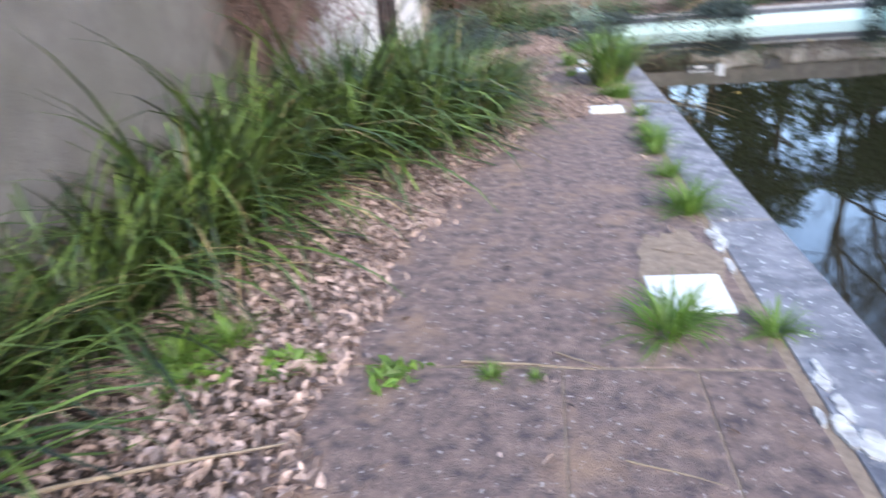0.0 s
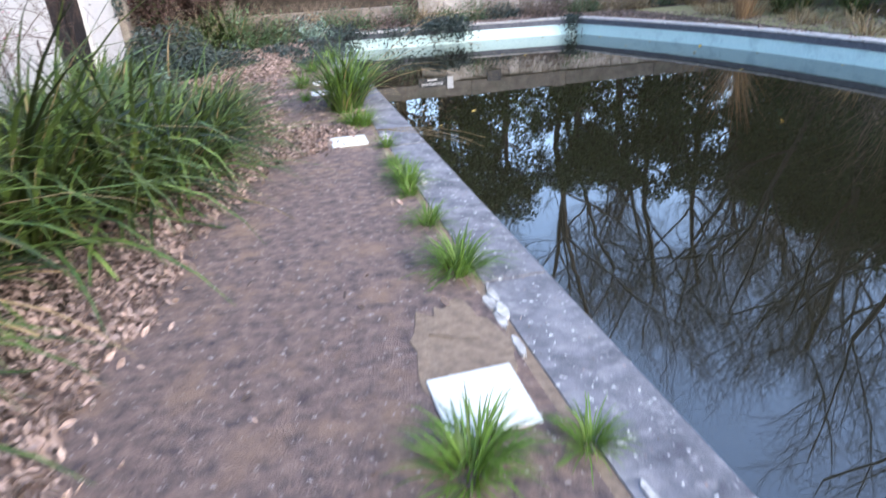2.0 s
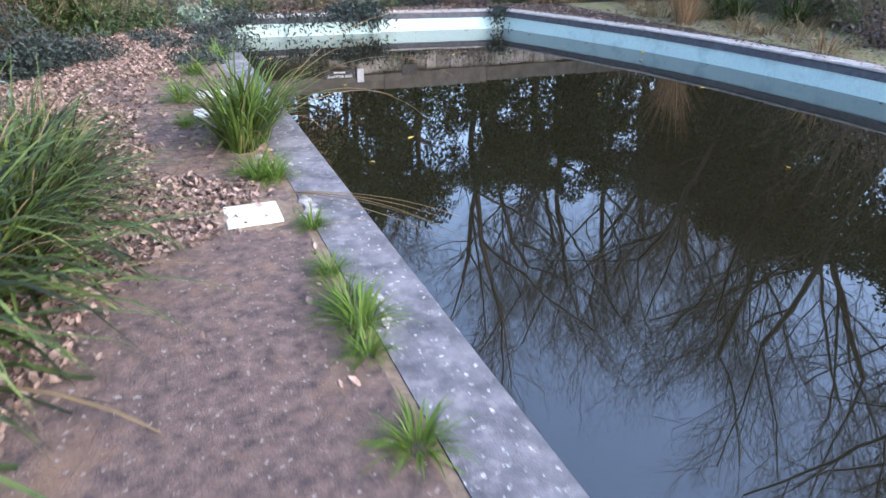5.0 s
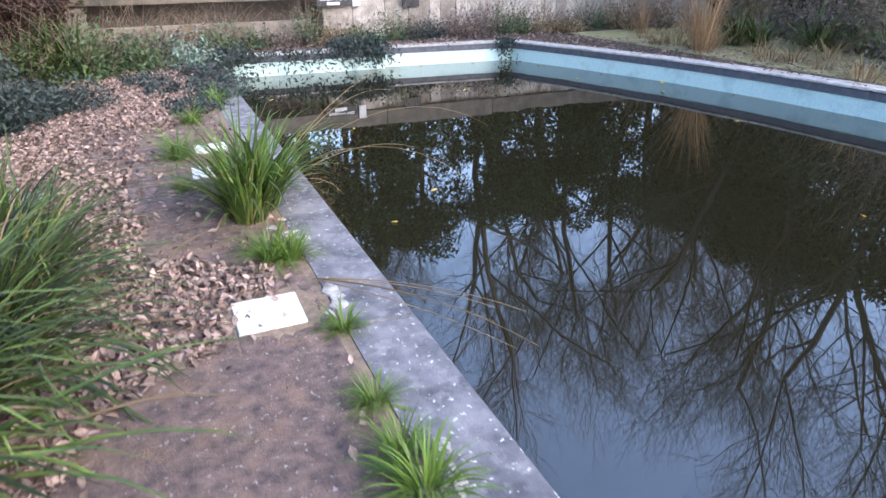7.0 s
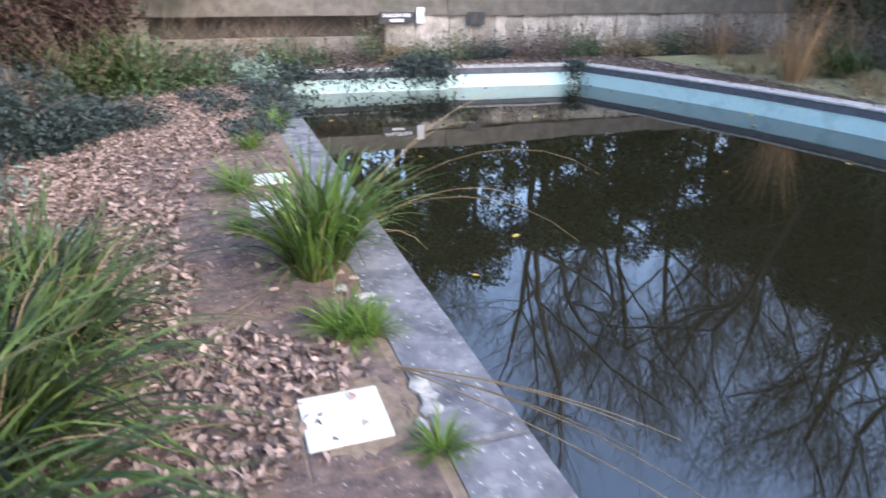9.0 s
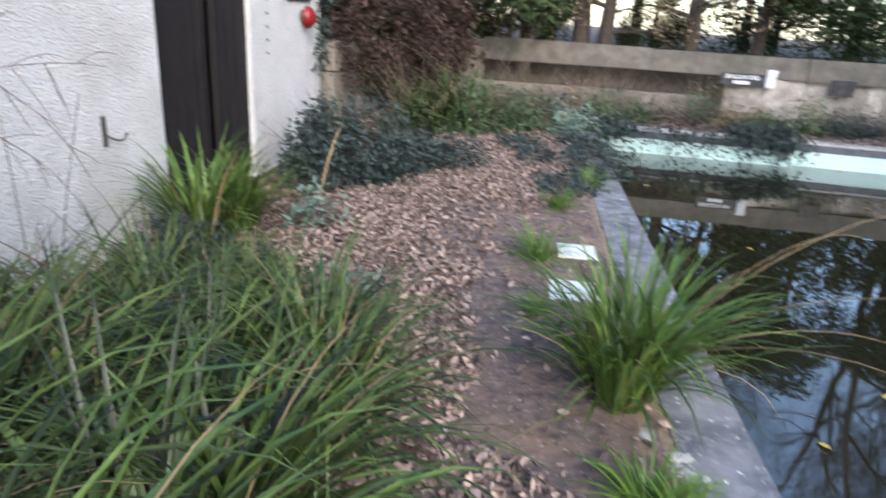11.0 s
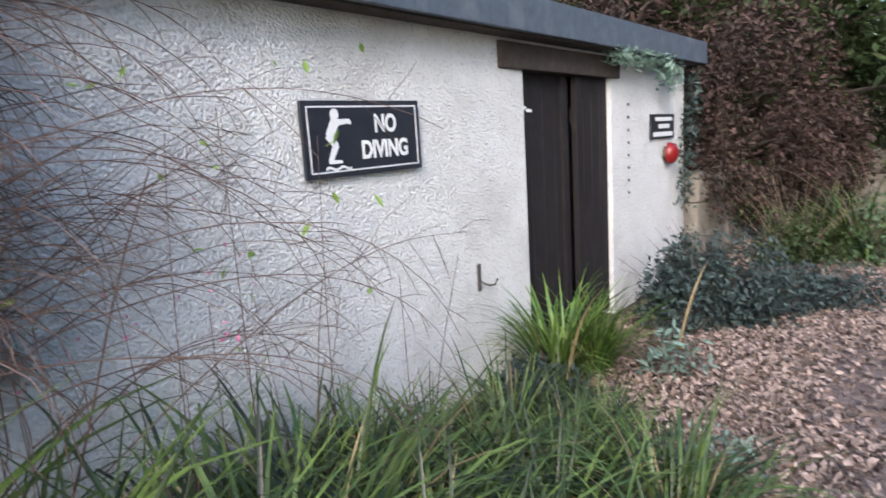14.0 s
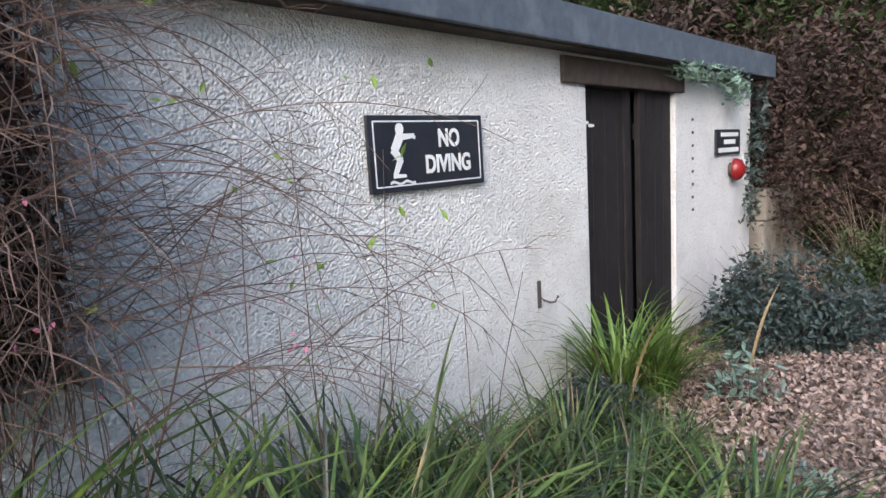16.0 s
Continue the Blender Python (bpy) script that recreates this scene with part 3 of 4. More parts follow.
# ---- grass, shrubs and trees ----
SEDGE = [clump_mesh("sedge_leaves", 10 + i, 165, 0.95, 1.2, 0.0128, M_BLADE, (45, 175), 0.16) for i in range(4)]
SEDGE_DRY = [clump_mesh("dry_leaves", 30 + i, 15, 0.88, 1.5, 0.008, M_DRY, (50, 150), 0.14) for i in range(3)]
TUFT = [clump_mesh("tuft_leaves", 50 + i, 110, 0.27, 1.3, 0.0055, M_BLADE2, (50, 140), 0.06) for i in range(3)]


BRIGHT = [clump_mesh("bright_leaves", 45 + i, 170, 0.85, 0.62, 0.0125, M_BLADE3, (45, 125), 0.13) for i in range(2)]


def sedge(x, y, s, i, label="green arching sedge clump with some dry blades", group="sedge bed along the wall"):
    r = random.Random(i * 7 + 1)
    c = empty("sedge_clump", label, "grass clump", pose(x, y, -0.02, 0, 0, r.uniform(0, 360)) @ Matrix.Scale(s, 4), group)
    tagged(part("blade_tuft", BRIGHT[i % 2] if group in ("clumps by the coping", "clumps by the door") else SEDGE[i % 4], None, c), kind="stuff")
    tagged(part("dry_tuft", SEDGE_DRY[i % 3], None, c), kind="stuff")
    return c


def tuft(x, y, s, i, label="small bright green grass tuft in a paving joint"):
    r = random.Random(i * 5 + 3)
    t = part("grass_tuft", TUFT[i % 3], at=pose(x, y, 0.0, 0, 0, r.uniform(0, 360)) @ Matrix.Scale(s, 4))
    return tagged(t, label, "grass tuft", "tufts along the coping")


rnd = random.Random(11)
k = 0
# the bed along the wall: its edge runs from the near path to the narrow neck by the pool
for y in np.arange(-4.2, 5.0, 0.42):
    edge = np.interp(y, [-4.2, -1.2, -0.6, 0.9, 1.3, 1.55, 2.4, 3.4, 4.1, 4.6, 5.0], [-2.96, -2.96, -3.0, -2.98, -2.6, -2.0, -1.78, -1.62, -1.75, -2.2, -2.8])
    tall = np.interp(y, [-4, -1, -0.5, 0.8, 1.35, 1.6, 2.5, 3.0, 3.8, 4.6], [0.95, 0.95, 1.15, 1.4, 1.4, 1.12, 1.0, 0.86, 0.66, 0.48])
    x = edge
    while x > WX + 0.2:
        sedge(x + rnd.uniform(-0.08, 0.08), y + rnd.uniform(-0.12, 0.12), tall * rnd.uniform(0.8, 1.08), k)
        k += 1
        x -= rnd.uniform(0.36, 0.5)
sedge(-0.47, 3.88, 0.8, 101, "large sedge clump growing on the pool coping", "clumps by the coping")
sedge(-0.36, 4.06, 0.75, 102, "sedge clump leaning over the pool water", "clumps by the coping")
sedge(-2.88, 5.12, 0.85, 103, "tall sedge clump beside the dark door", "clumps by the door")
sedge(-2.75, 5.35, 0.68, 104, "sedge clump in front of the dark door", "clumps by the door")
sedge(-1.75, 9.9, 1.0, 105, "sedge clump among ivy near the far wall", "clumps at the far end")
sedge(-2.1, 10.2, 0.9, 106, "sedge clump among ivy near the far wall", "clumps at the far end")
for i, (x, y, s) in enumerate(((-0.68, -1.08, 0.8), (-0.62, -1.0, 0.6), (-0.31, -1.07, 0.5), (-0.37, 0.13, 0.85), (-0.36, 0.22, 0.65), (-0.36, 0.75, 0.6), (-0.33, 1.45, 0.75),
                                (-0.36, 1.25, 0.5), (-0.45, 3.25, 0.85), (-0.36, 3.2, 0.7), (-0.3, 2.42, 0.5), (-0.34, 1.9, 0.5), (-1.3, -1.36, 0.25), (-1.15, -1.36, 0.15), (-2.5, -1.3, 0.6),
                                (-2.35, -1.15, 0.6), (-0.78, 5.4, 1.0), (-0.8, 4.6, 0.5), (-0.6, 6.6, 0.8), (-0.3, 7.4, 0.9), (-1.95, -1.3, 0.25), (-0.35, 1.62, 0.55))):
    tuft(x, y, s, i)


def stalks(name, x, y, specs, material, label, radius=0.003):
    verts, faces = [], []
    for heading, rise, ln, droop in specs:
        pts = arc((x, y, 0.02), radians(heading), radians(rise), ln, droop, 10)
        tube(verts, faces, pts, [radius * (1 - 0.06 * j) for j in range(11)], 4)
    return tagged(part(name, mesh(name, verts, faces, material)), label, "grass stalk")


stalks("seed_stalk", -0.38, 4.1, ((15, 50, 1.9, 75), (-15, 48, 1.7, 95), (35, 38, 1.6, 60), (-40, 42, 1.5, 90), (5, 30, 1.2, 60)), M_DRY, "long dry seed stalks arching over the water")
stalks("straw_wisp", -0.32, 2.9, ((-62, 8, 1.15, 14), (-50, 7, 0.95, 20), (-45, 10, 1.05, 24), (-57, 12, 1.2, 30), (-40, 6, 0.9, 22)), M_DRY, "wispy dead stems lying across the coping")
stalks("bed_stalk", -2.0, 3.0, ((150, 60, 1.0, 110), (60, 65, 0.9, 90), (-120, 62, 1.0, 120), (20, 55, 1.1, 110)), M_DRY, "pale dry stalks rising from the sedge bed")
for i, (x, y, l) in enumerate(((-1.75, 3.0, 0.55), (-2.3, 2.7, 0.6), (-1.55, 3.35, 0.5), (-2.6, 4.7, 0.7), (-2.25, 5.5, 0.6))):
    verts, faces = [], []
    blade(verts, faces, arc((x, y, 0.2), i * 1.9, radians(70), l, 40, 6), 0.011)
    tagged(part("dry_frond", mesh("dry_frond", verts, faces, M_DRY)), "broad bleached dead blade in the sedge bed", "dead leaf blade")


def mound(rx, ry, h, hollow=0.55):
    def shape(r):
        a, u = r.uniform(0, 6.283), r.random()
        el = math.asin(u)
        k = r.uniform(hollow, 1.0) * (0.85 + 0.25 * math.sin(3 * a + 1) * math.cos(el))
        return (rx * k * math.cos(a) * math.cos(el), ry * k * math.sin(a) * math.cos(el), 0.02 + h * k * u * (0.85 + 0.2 * math.sin(5 * a)))
    return shape


def twigs_mesh(name, seed, count, spread, h, material, radius=0.004):
    r, verts, faces = random.Random(seed), [], []
    for _ in range(count):
        a = r.uniform(0, 6.283)
        tube(verts, faces, arc((r.uniform(-0.3, 0.3) * spread, r.uniform(-0.3, 0.3) * spread, -0.03), a, radians(r.uniform(45, 85)), h * r.uniform(0.7, 1.2), r.uniform(10, 60), 5, r, 0.15), [radius * (1 - 0.14 * j) for j in range(6)], 4)
    return mesh(name, verts, faces, material)


def shrub(name, x, y, rx, ry, h, count, size, material, label, seed, rot=0, hollow=0.55):
    s = empty(name, label, "shrub", pose(x, y, -0.03, 0, 0, rot))
    part("twig_frame", twigs_mesh("twig_frame", seed, 40, max(rx, ry), h * (1.0 if hollow > 0.3 else 1.5), M_TWIG if hollow > 0.3 else M_STEM), None, s)
    part("foliage", leafy_mesh("foliage", seed, count, mound(rx, ry, h, hollow), size, material), None, s)
    return s


shrub("grey_shrub", -2.5, 6.95, 0.68, 0.8, 0.88, 8000, 0.018, M_SHRUB, "dense grey-green low shrub beside the door", 61)
shrub("grey_shrub", -1.95, 7.8, 0.7, 0.8, 0.42, 4200, 0.016, M_SHRUB, "low grey-green ground cover over leaf litter", 62)
shrub("grey_shrub", -2.85, 4.72, 0.36, 0.45, 0.36, 2600, 0.014, M_SHRUB, "small dark ground-cover shrub under the wall hook", 63)
shrub("silver_weed", -2.3, 5.55, 0.28, 0.3, 0.42, 160, 0.022, M_SILVER, "silvery green weed among dry stems", 64)
shrub("silver_weed", -1.75, 4.55, 0.3, 0.4, 0.22, 150, 0.018, M_SILVER, "silvery green weed beside the path", 65)
for i, (x, y, rx, h, n, m) in enumerate(((-1.55, 9.75, 0.5, 0.95, 1500, M_WEED), (-0.95, 10.2, 0.5, 0.8, 1100, M_WEED), (-0.35, 10.4, 0.45, 0.6, 900, M_SILVER), (-2.3, 9.3, 0.6, 0.75, 2200, M_EVER), (0.2, 11.75, 0.5, 0.7, 1000, M_WEED))):
    shrub("tall_weed", x, y, rx, rx, h, n, 0.022, m, "tangle of green leafy weeds near the pool corner", 250 + i, hollow=0.15)
for i, (x, y, r_) in enumerate(((-0.55, 7.2, 0.4), (-0.25, 7.9, 0.45), (-0.15, 8.7, 0.5), (-0.75, 8.5, 0.45), (-0.3, 9.7, 0.5), (-1.0, 9.2, 0.4))):
    shrub("dark_ivy", x, y, r_, r_ * 1.1, 0.2, 620, 0.017, M_SHRUB, "sparse dark ivy creeping across the leaf litter", 270 + i)
shrub("green_bush", -2.0, 10.6, 0.9, 0.7, 0.8, 3000, 0.026, M_EVER, "tangled green bush before the far wall", 66)
shrub("ivy_mound", -0.9, 11.3, 0.9, 0.7, 0.55, 2600, 0.022, M_SHRUB, "ivy mound at the pool's far corner", 67)
shrub("ivy_mound", 0.15, 10.9, 0.5, 0.6, 0.28, 1500, 0.02, M_SHRUB, "ivy creeping over the pool corner", 68)
shrub("ivy_mound", 2.45, 11.35, 0.6, 0.45, 0.3, 1500, 0.022, M_SHRUB, "dark ivy hanging over the pool rim", 69)
r3 = random.Random(88)
for i in range(22):
    m = (M_BRAMBLE, M_SHRUB, M_BRAMBLE, M_WEED, M_DRYLEAF)[r3.randrange(5)]
    shrub("bramble", -0.6 + i * 0.5, 12.35 + r3.uniform(-0.25, 0.2), r3.uniform(0.5, 0.9), 0.42, r3.uniform(0.4, 0.85), r3.randint(800, 1400), 0.02, m, "thin bramble tangle along the far wall", 130 + i, hollow=0.15)
for i in range(28):
    m = (M_DRYLEAF, M_DRYLEAF, M_BRAMBLE, M_WEED)[r3.randrange(4)]
    shrub("dry_brush", r3.uniform(8.6, 12.8), r3.uniform(2, 12), r3.uniform(0.6, 1.1), r3.uniform(0.6, 1.1), r3.uniform(0.7, 1.7), 700, 0.024, m, "dry tangled brush beyond the pool", 160 + i, hollow=0.15)
for i, (x, y) in enumerate(((-1.64, -1.36), (-2.5, -1.22), (-2.05, -1.3), (-2.4, -1.4))):
    shrub("broad_weed", x, y, 0.15, 0.12, 0.07, 70, 0.019, M_BLADE2, "flat green weed rosette in the leaf litter", 190 + i)
shrub("dark_ivy", -0.2, 9.2, 0.35, 0.6, 0.2, 900, 0.018, M_SHRUB, "dark ivy creeping across the leaf litter", 81)


def hanging_ivy():
    def shape(r):
        u = r.random()
        return (r.uniform(0, 0.16), u * 1.55, -abs(r.gauss(0, 0.06)) - (0.22 * r.random() if u > 0.75 else 0))
    ob = part("hanging_ivy", leafy_mesh("hanging_ivy", 91, 520, shape, 0.024, M_SILVER), at=pose(WX + 0.05, 6.5, 2.2))
    tagged(ob, "pale green ivy trailing under the roof edge", "ivy")

    def down(r):
        z = r.random()
        return (r.uniform(-0.05, 0.12), r.gauss(0, 0.09) + z * 0.25, -1.5 * (1 - z))
    ob = part("hanging_ivy", leafy_mesh("hanging_ivy", 92, 420, down, 0.024, M_SHRUB), at=pose(WX + 0.02, 8.45, 2.2))
    tagged(ob, "ivy climbing the corner of the white wall", "ivy")


hanging_ivy()


def rim_ivy(x, y, w, seed):
    ob = part("rim_ivy", leafy_mesh("rim_ivy", seed, 420, lambda q: (q.gauss(0, w), q.gauss(0, 0.1) - 0.04, -abs(q.gauss(0, 0.16))), 0.022, M_SHRUB, 1.4), at=pose(x, y, 0.06))
    tagged(ob, "dark ivy trailing down the turquoise pool wall", "ivy", "ivy on the pool rim")


for i, q in enumerate(((2.2, 11.12, 0.3), (0.35, 11.2, 0.25), (1.3, 11.15, 0.4), (2.75, 11.1, 0.15), (5.25, 11.05, 0.1))):
    rim_ivy(*q, 400 + i)


def creeper():
    """Leafless creeper: a brown matted mass at the wall with long arching shoots."""
    c = empty("creeper", "brown leafless creeper with arching shoots against white roughcast", "creeper", pose(WX + 0.05, 2.0, 0.0))
    r, verts, faces = random.Random(17), [], []
    for _ in range(2200):
        s = (r.uniform(0.0, 0.42), r.uniform(-0.9, 0.24), r.uniform(1.05, 2.3))
        tube(verts, faces, arc(s, r.uniform(0, 6.28), r.uniform(-1.4, 0.8), r.uniform(0.25, 0.7), r.uniform(20, 120), 5, r, 0.35), [0.0022] * 5 + [0.001], 3)
    for _ in range(14):
        tube(verts, faces, arc((r.uniform(0.0, 0.3), r.uniform(-0.9, 0.3), 0.0), r.uniform(0, 6.28), r.uniform(1.2, 1.57), r.uniform(1.2, 2.2), 10, 7, r, 0.12), [0.006 - 0.0006 * j for j in range(8)], 4)
    part("tangle", mesh("tangle", verts, faces, M_TWIG), None, c)
    part("dead_foliage", leafy_mesh("dead_foliage", 5, 5200, lambda q: (q.uniform(0.0, 0.3), q.uniform(-0.9, 0.2), q.uniform(1.0, 2.25)), 0.018, M_BROWNLEAF, 1.5), None, c)
    for i in range(30):
        verts, faces = [], []
        z = r.uniform(0.5, 2.1)
        pts = arc((r.uniform(0.1, 0.4), r.uniform(0.0, 0.4), z), radians(r.uniform(58, 100)), radians(r.uniform(-5, 55)), r.uniform(0.6, 1.75), r.uniform(50, 120), 14, r, 0.05)
        for p in pts:
            p.x = max(p.x, 0.0)
        tube(verts, faces, pts, [0.0034 - 0.00016 * j for j in range(15)], 4)
        for j in range(3, 14):
            for _ in range(r.randint(0, 2)):
                tube(verts, faces, arc(pts[j], r.uniform(0.6, 2.2), r.uniform(-1.0, 0.9), r.uniform(0.08, 0.34), 30, 4, r, 0.2), [0.0015] * 4 + [0.0008], 3)
        part("shoot", mesh("shoot", verts, faces, M_TWIG), None, c)
    for i in range(12):
        verts, faces = [], []
        y = r.uniform(0.5, 2.0)
        tube(verts, faces, arc((r.uniform(0.05, 0.5), y, 0.1), r.uniform(0, 6.28), radians(r.uniform(78, 92)), r.uniform(0.8, 1.9), 6, 8, r, 0.05), [0.003 - 0.0002 * j for j in range(9)], 4)
        part("stem", mesh("stem", verts, faces, M_TWIG), None, c)
    tagged(part("leaf", leafy_mesh("leaf", 3, 26, lambda q: (q.uniform(0.15, 0.5), q.uniform(0.2, 1.5), q.uniform(0.6, 2.05)), 0.016, M_FRESH, 1.2), None, c, "sparse fresh green leaf"), kind="stuff")
    tagged(part("blossom", leafy_mesh("blossom", 4, 40, lambda q: (q.uniform(0.2, 0.5), q.uniform(0.0, 0.9), q.gauss(1.1, 0.16)), 0.009, M_PINK, 1.5, 1.0), None, c, "tiny pink blossom"), kind="stuff")


creeper()


# ---- trees ----
def grow(verts, faces, p, d, ln, rad, depth, r, tips):
    n = 5
    pts, radii = [p], [rad]
    for i in range(n):
        d = (d + Vector((r.gauss(0, 0.12), r.gauss(0, 0.12), 0.07 + r.gauss(0, 0.06)))).normalized()
        p = p + d * ln / n
        pts.append(p)
        radii.append(rad * (1 - 0.42 * (i + 1) / n))
    tube(verts, faces, pts, radii, 6 if depth > 2 else 4 if depth > 0 else 3)
    tips.append(pts[-1])
    if depth == 0:
        return
    for i in range(2 if depth > 3 else 1, n + 1):
        for _ in range(r.choice((1, 1, 2)) if depth > 1 else r.choice((2, 3, 3))):
            a = r.uniform(0, 6.283)
            u = d.orthogonal().normalized()
            side = (Matrix.Rotation(a, 3, d) @ u)
            t = r.uniform(0.45, 1.0)
            grow(verts, faces, pts[i], (d * (1.1 - t * 0.5) + side * t + Vector((0, 0, 0.1))).normalized(), ln * r.uniform(0.42, 0.66), radii[i] * 0.52, depth - 1, r, tips)


def bare_tree_mesh(seed, h):
    r, verts, faces, tips = random.Random(seed), [], [], []
    grow(verts, faces, Vector((0, 0, 1.2)), Vector((r.uniform(-0.1, 0.1), r.uniform(-0.1, 0.1), 1)), h * 0.5, 0.11, 4, r, tips)
    crown = mesh("branches", verts, faces, M_BARK)
    tv, tf = [], []
    tube(tv, tf, [Vector((0.0, 0, -0.3)), Vector((0, 0, 0.1)), Vector((0.01, 0, 0.7)), Vector((0, 0, 1.3))], [0.24, 0.17, 0.13, 0.11], 10)
    return mesh("trunk", tv, tf, M_BARK), crown


def bushy_tree_mesh(seed, h, rad, count, size, material):
    r = random.Random(seed)
    verts, faces = [], []
    lobes = []
    tube(verts, faces, [Vector((0, 0, -0.3)), Vector((0.05, 0, h * 0.4)), Vector((0.0, 0.1, h * 0.9))], [0.16, 0.11, 0.03], 8)
    for _ in range(26):
        a, z = r.uniform(0, 6.283), h * r.uniform(0.08, 0.95)
        k = rad * (1.1 - 0.75 * (z / h) ** 1.6) * r.uniform(0.35, 0.95)
        q = Vector((k * math.cos(a), k * math.sin(a), z))
        lobes.append((q, rad * r.uniform(0.22, 0.42)))
        tube(verts, faces, [Vector((0.03, 0.02, z * 0.8)), q * 0.6 + Vector((0, 0, z * 0.36)), q], [0.04, 0.025, 0.01], 5)

    def shape(q):
        c, s = lobes[q.randrange(len(lobes))]
        v = Vector((q.gauss(0, 1), q.gauss(0, 1), q.gauss(0, 0.8)))
        p = c + v.normalized() * s * q.uniform(0.6, 1.15)
        p.z = max(p.z, 0.0)
        return p
    return mesh("trunk", verts, faces, M_BARK), leafy_mesh("crown", seed, count, shape, size, material)


BARE = [bare_tree_mesh(200 + i, 14.8) for i in range(4)]
BUSHY = [bushy_tree_mesh(220 + i, 5.2, 2.0, 19000, 0.043, M_EVER) for i in range(2)] + [bushy_tree_mesh(230, 3.4, 1.3, 7000, 0.028, M_BROWNLEAF), bushy_tree_mesh(240, 3.4, 1.3, 3800, 0.028, M_DRYLEAF)]


def tree(name, meshes, x, y, z, s, rot, label, group=""):
    t = empty(name, label, "tree", pose(x, y, z, 0, 0, rot) @ Matrix.Scale(s, 4), group)
    part("trunk", meshes[0], None, t)
    part("crown", meshes[1], None, t)


rnd = random.Random(31)
# bare trees and evergreens behind the far wall and beyond the pool
for i in range(24):
    x = -4 + i * 1.1
    tree("bare_tree", BARE[i % 4], x + rnd.uniform(-0.5, 0.5), 16.5 + rnd.uniform(-1.5, 3), 0.9, rnd.uniform(0.75, 1.15), rnd.uniform(0, 360), "tall leafless tree with fine branches behind the wall", "bare trees")
for i in range(21):
    tree("bare_tree", BARE[i % 4], 14.4 + rnd.uniform(-1.8, 3.5), 15 - i * 1.15, -0.05, rnd.uniform(0.8, 1.15), rnd.uniform(0, 360), "tall leafless tree beyond the pool", "bare trees")
for i in range(13):
    gap = 1 <= i <= 3
    tree("evergreen_tree", BUSHY[i % 2], -4.5 + i * 2.0, 15.6 + rnd.uniform(-0.5, 1.2), 0.9, 0.36 if gap else rnd.uniform(0.8, 1.15), rnd.uniform(0, 360), "dense dark evergreen behind the far wall", "evergreen belt")
for i in range(16):
    tree("evergreen_tree", BUSHY[i % 2], 14.2 + rnd.uniform(-0.8, 1.5), 14 - i * 1.5, -0.05, rnd.uniform(0.95, 1.3), rnd.uniform(0, 360), "dense dark evergreen beyond the pool", "evergreen belt")
for x, y, s, m in ((-4.1, 10.6, 0.85, 2), (-2.5, 12.0, 0.6, 2), (-4.5, 9.9, 1.1, 2), (-4.3, 12.2, 1.0, 1), (-3.4, 14.2, 0.9, 0), (-1.4, 14.3, 0.4, 2), (-5.0, 11.6, 1.05, 0), (-3.6, 13.6, 1.4, 1), (-6.0, 12.8, 1.5, 0), (-3.3, 15.2, 1.2, 1), (-2.9, 10.9, 0.6, 2), (-3.6, 9.45, 0.72, 2), (-3.3, 10.3, 0.9, 2), (-3.25, 11.5, 1.0, 2), (-6.6, 11.8, 1.4, 1), (-3.6, 12.4, 1.1, 2)):
    tree("evergreen_tree", BUSHY[m], x, y, -0.05 if y < 13 else 0.9, s, x * 50, "evergreen with brown hanging leaves by the pool house", "trees by the pool house")
for x, y, t_s in ((-1.1, 15.2, 0.9), (0.4, 14.7, 1.0), (2.1, 15.0, 1.1)):
    tree("tan_tree", BUSHY[3], x, y, 0.9, t_s, x * 70, "thin tan-leaved tree behind the far wall", "thin tan trees")
# unseen trees behind the camera, added only for what reflects and surrounds
for i in range(9):
    tree("bare_tree", BARE[i % 4], -10 + i * 3.0, -13 + rnd.uniform(-1, 2), -0.05, rnd.uniform(0.8, 1.1), rnd.uniform(0, 360), "unseen leafless tree added behind the camera for reflections", "bare trees")

# the strip of garden beyond the pool
RUST = [clump_mesh("rusty_stems", 300 + i, 90, 1.0, 0.9, 0.004, M_ORANGE, (5, 40), 0.1) for i in range(2)]
STRAW = [clump_mesh("straw", 310 + i, 90, 0.4, 1.3, 0.006, M_DRY, (50, 140), 0.2) for i in range(2)]
for i, (x, y, s) in enumerate(((7.52, 8.4, 1.35), (7.6, 8.55, 1.1), (8.6, 11.2, 0.9), (10.5, 10.0, 1.0))):
    tagged(part("rusty_clump", RUST[i % 2], at=pose(x, y, -0.04, 0, 0, i * 80) @ Matrix.Scale(s, 4)), "rust-coloured dry stem clump beyond the pool", "dry plant", "dry clumps")
for i in range(110):
    x, y = rnd.uniform(7.3, 12.5), rnd.uniform(-3, 12.2)
    tagged(part("straw_grass", STRAW[i % 2], at=pose(x, y, -0.04, 0, 0, i * 47) @ Matrix.Scale(rnd.uniform(0.6, 1.2), 4)), "bleached straw-coloured grass beyond the pool", "grass clump", "straw grass")
for i in range(12):
    sedge(8.8 + rnd.uniform(-0.6, 2.5), 6.5 + rnd.uniform(-2.5, 2.5), rnd.uniform(0.6, 0.9), 120 + i, "green strap-leaved clump beyond the pool", "green clumps beyond the pool")


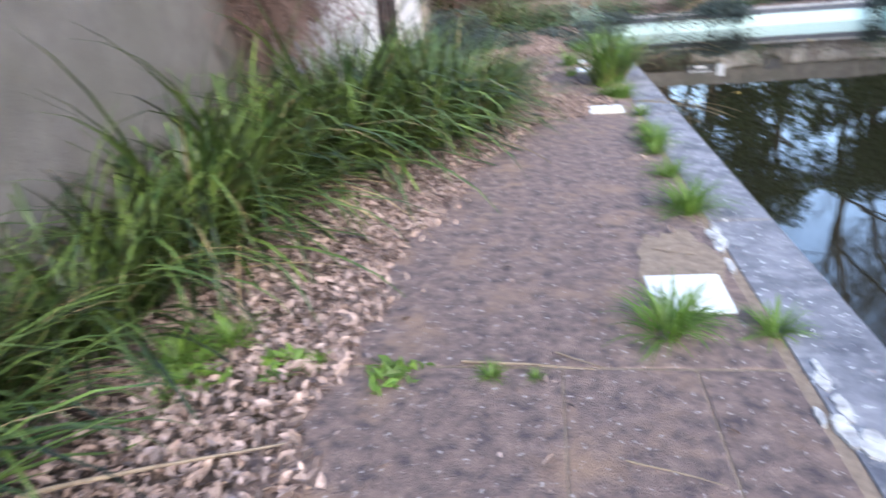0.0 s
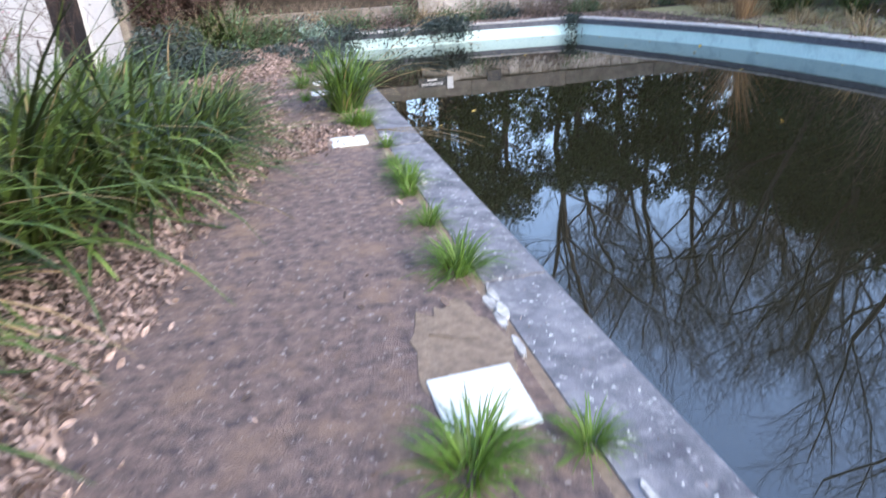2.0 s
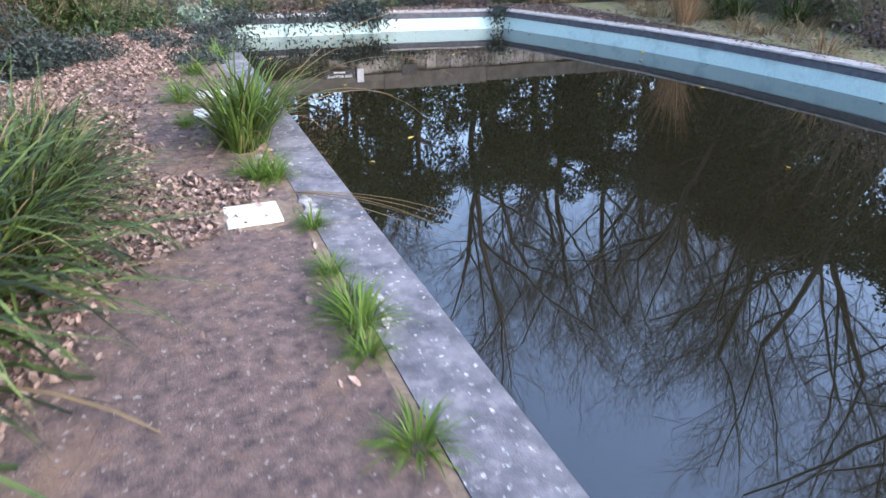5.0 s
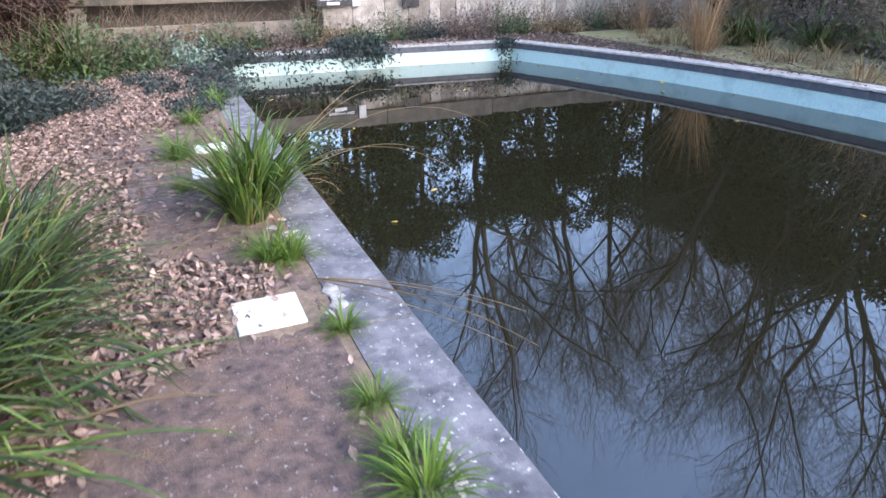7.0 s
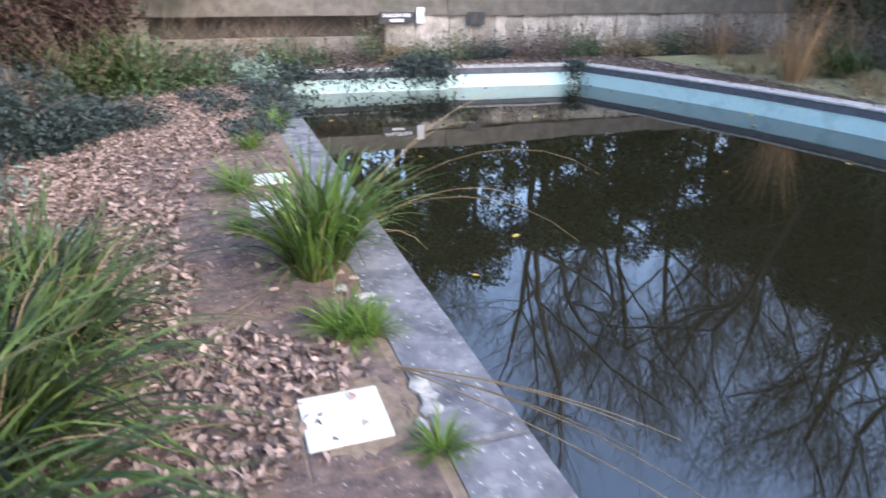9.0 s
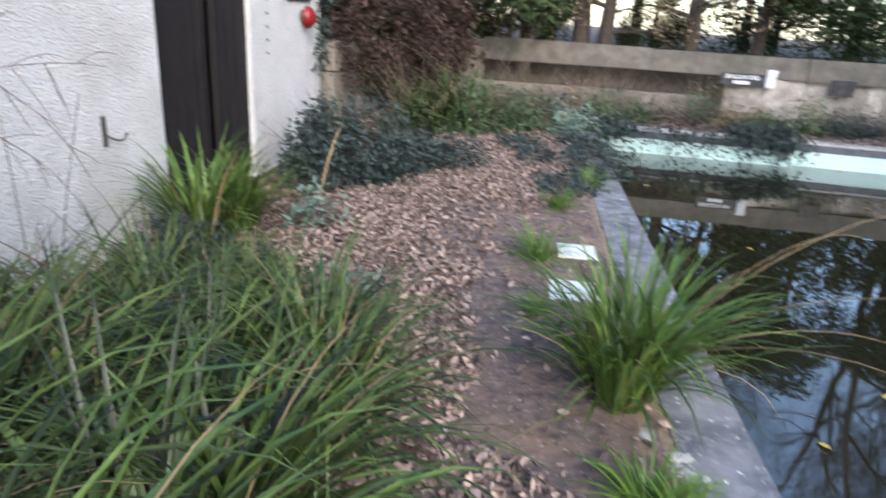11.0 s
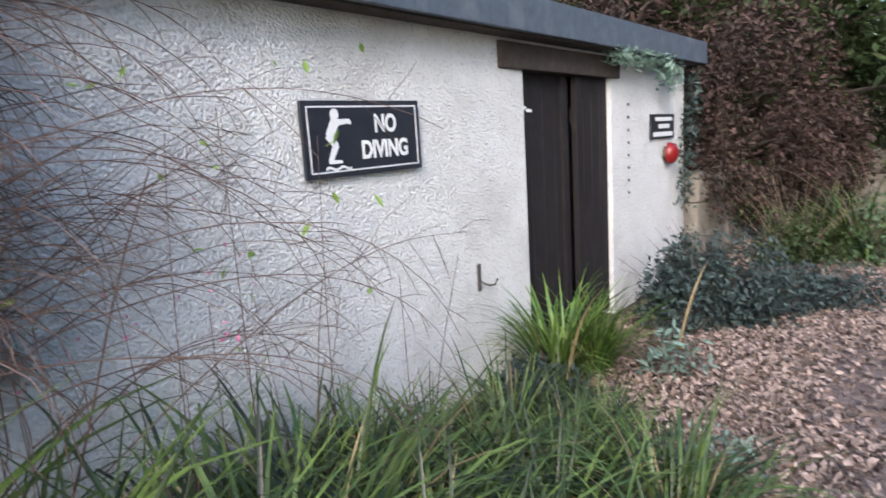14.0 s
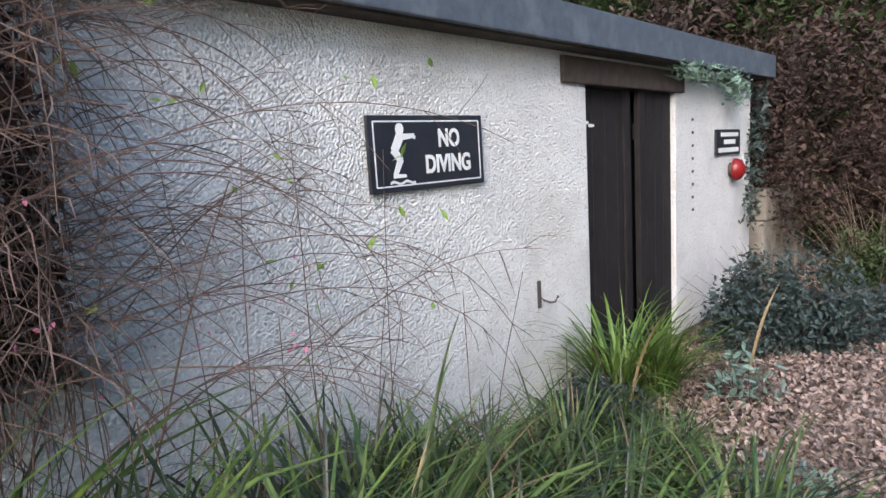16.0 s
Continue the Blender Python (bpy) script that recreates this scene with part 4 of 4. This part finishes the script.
# ---- leaf litter and small debris ----
def litter():
    r = random.Random(77)
    def shape(q):
        while True:
            x, y = q.uniform(-3.1, -0.3), q.uniform(-4.5, 11.2)
            edge = np.interp(y, [-4.5, -1.3, -0.41, 0.91, 1.5, 2.07, 2.26, 2.45, 2.58, 3.2, 3.5, 4.9, 5.5, 6.3, 6.9, 11.2], [-1.8, -1.82, -1.82, -1.58, -1.43, -1.24, -1.1, -0.82, -0.5, -0.5, -1.05, -1.15, -1.1, -1.0, -0.5, -0.35])
            edge += 0.035 * math.sin(y * 5) + 0.025 * math.sin(y * 13)
            if x < edge or q.random() < 0.003 * (1 if y < 3.3 else 14) + 0.16 * max(0, 1 - (x - edge) / 0.14) ** 2:
                if -0.74 < x < -0.4 and (2.5 < y < 2.84 or 4.78 < y < 5.09 or 5.45 < y < 5.75) and q.random() < (0.97 if y < 3 else 0.75):
                    continue
                if 5.2 < y < 6.6 and -1.5 < x < -0.9 and q.random() < 0.7:
                    continue
                return (x, y, (-0.02 if x < edge and y < 2.4 and x < -2.05 else 0.006) + abs(q.gauss(0, 0.012)))
    ob = part("leaf_litter", leafy_mesh("leaf_litter", 7, 74000, shape, 0.0178, M_LEAF, 1.0, 1.35))
    tagged(ob, "carpet of dry brown fallen leaves beside the path", "fallen leaves", kind="stuff")
    def far(q):
        i = q.randrange(1, len(POOL) - 1)
        a, b = Vector(POOL[i]), Vector(POOL[i + 1])
        p = a.lerp(b, q.random()) + Vector((q.uniform(0.0, 1.6), q.uniform(0.0, 1.0)))
        return (p.x, p.y, 0.012)
    ob = part("leaf_litter", leafy_mesh("leaf_litter", 8, 4000, far, 0.02, M_LEAF, 0.5, 1.15))
    tagged(ob, "scattered brown leaves on the far rim", "fallen leaves", kind="stuff")
    def crumbs(q):
        return (q.uniform(-2.0, -0.02), q.uniform(-4, 5), 0.003)
    ob = part("crumbs", leafy_mesh("crumbs", 9, 1500, crumbs, 0.0045, M_LEAF, 0.3, 1.0))
    tagged(ob, "fine leaf crumbs and grit on the slabs", "debris", kind="stuff")


litter()


def floating(x, y, z, seed, name="yellow_leaf"):
    ob = part(name, leafy_mesh(name, seed, 1, lambda q: (0, 0, 0), 0.032, M_YELLOW, 0.3, 1.2), at=pose(x, y, z))
    tagged(ob, "yellow fallen leaf at the waterline", "fallen leaf", "yellow leaves")


M_YELLOW = mat("yellow_leaf", (0.62, 0.45, 0.09), (0.5, 0.33, 0.07), 20, 0.6, rand=0.2, island=True)
for i, (x, y) in enumerate(((5.55, 10.25), (5.96, 9.0), (6.3, 7.9), (6.56, 6.75), (6.68, 5.15), (3.6, 11.15), (4.6, 11.05), (6.78, 4.2))):
    floating(x, y, WATER + 0.006, i)
r2 = random.Random(40)
for i in range(14):
    floating(r2.uniform(0.4, 6), r2.uniform(2, 10), WATER + 0.006, 60 + i, "floating_leaf")


def stick(x, y, heading, ln, rad, z=0.012):
    verts, faces = [], []
    tube(verts, faces, arc((x, y, z), radians(heading), 0.02, ln, 3, 8, random.Random(int(ln * 100)), 0.05), [rad * (1 - 0.07 * j) for j in range(9)], 6)
    tagged(part("stick", mesh("stick", verts, faces, M_STEM)), "thin dry fallen stick on the ground", "stick")


stick(-2.6, -2.0, 22, 0.76, 0.009, 0.03)
stick(-1.41, -1.28, -8, 0.46, 0.007)
stick(-1.08, -1.22, -38, 0.2, 0.005)
stick(-0.62, -0.35, -35, 0.2, 0.004)
stick(-0.9, -1.75, -20, 0.25, 0.004)
stick(-1.3, 1.0, 60, 0.15, 0.003)
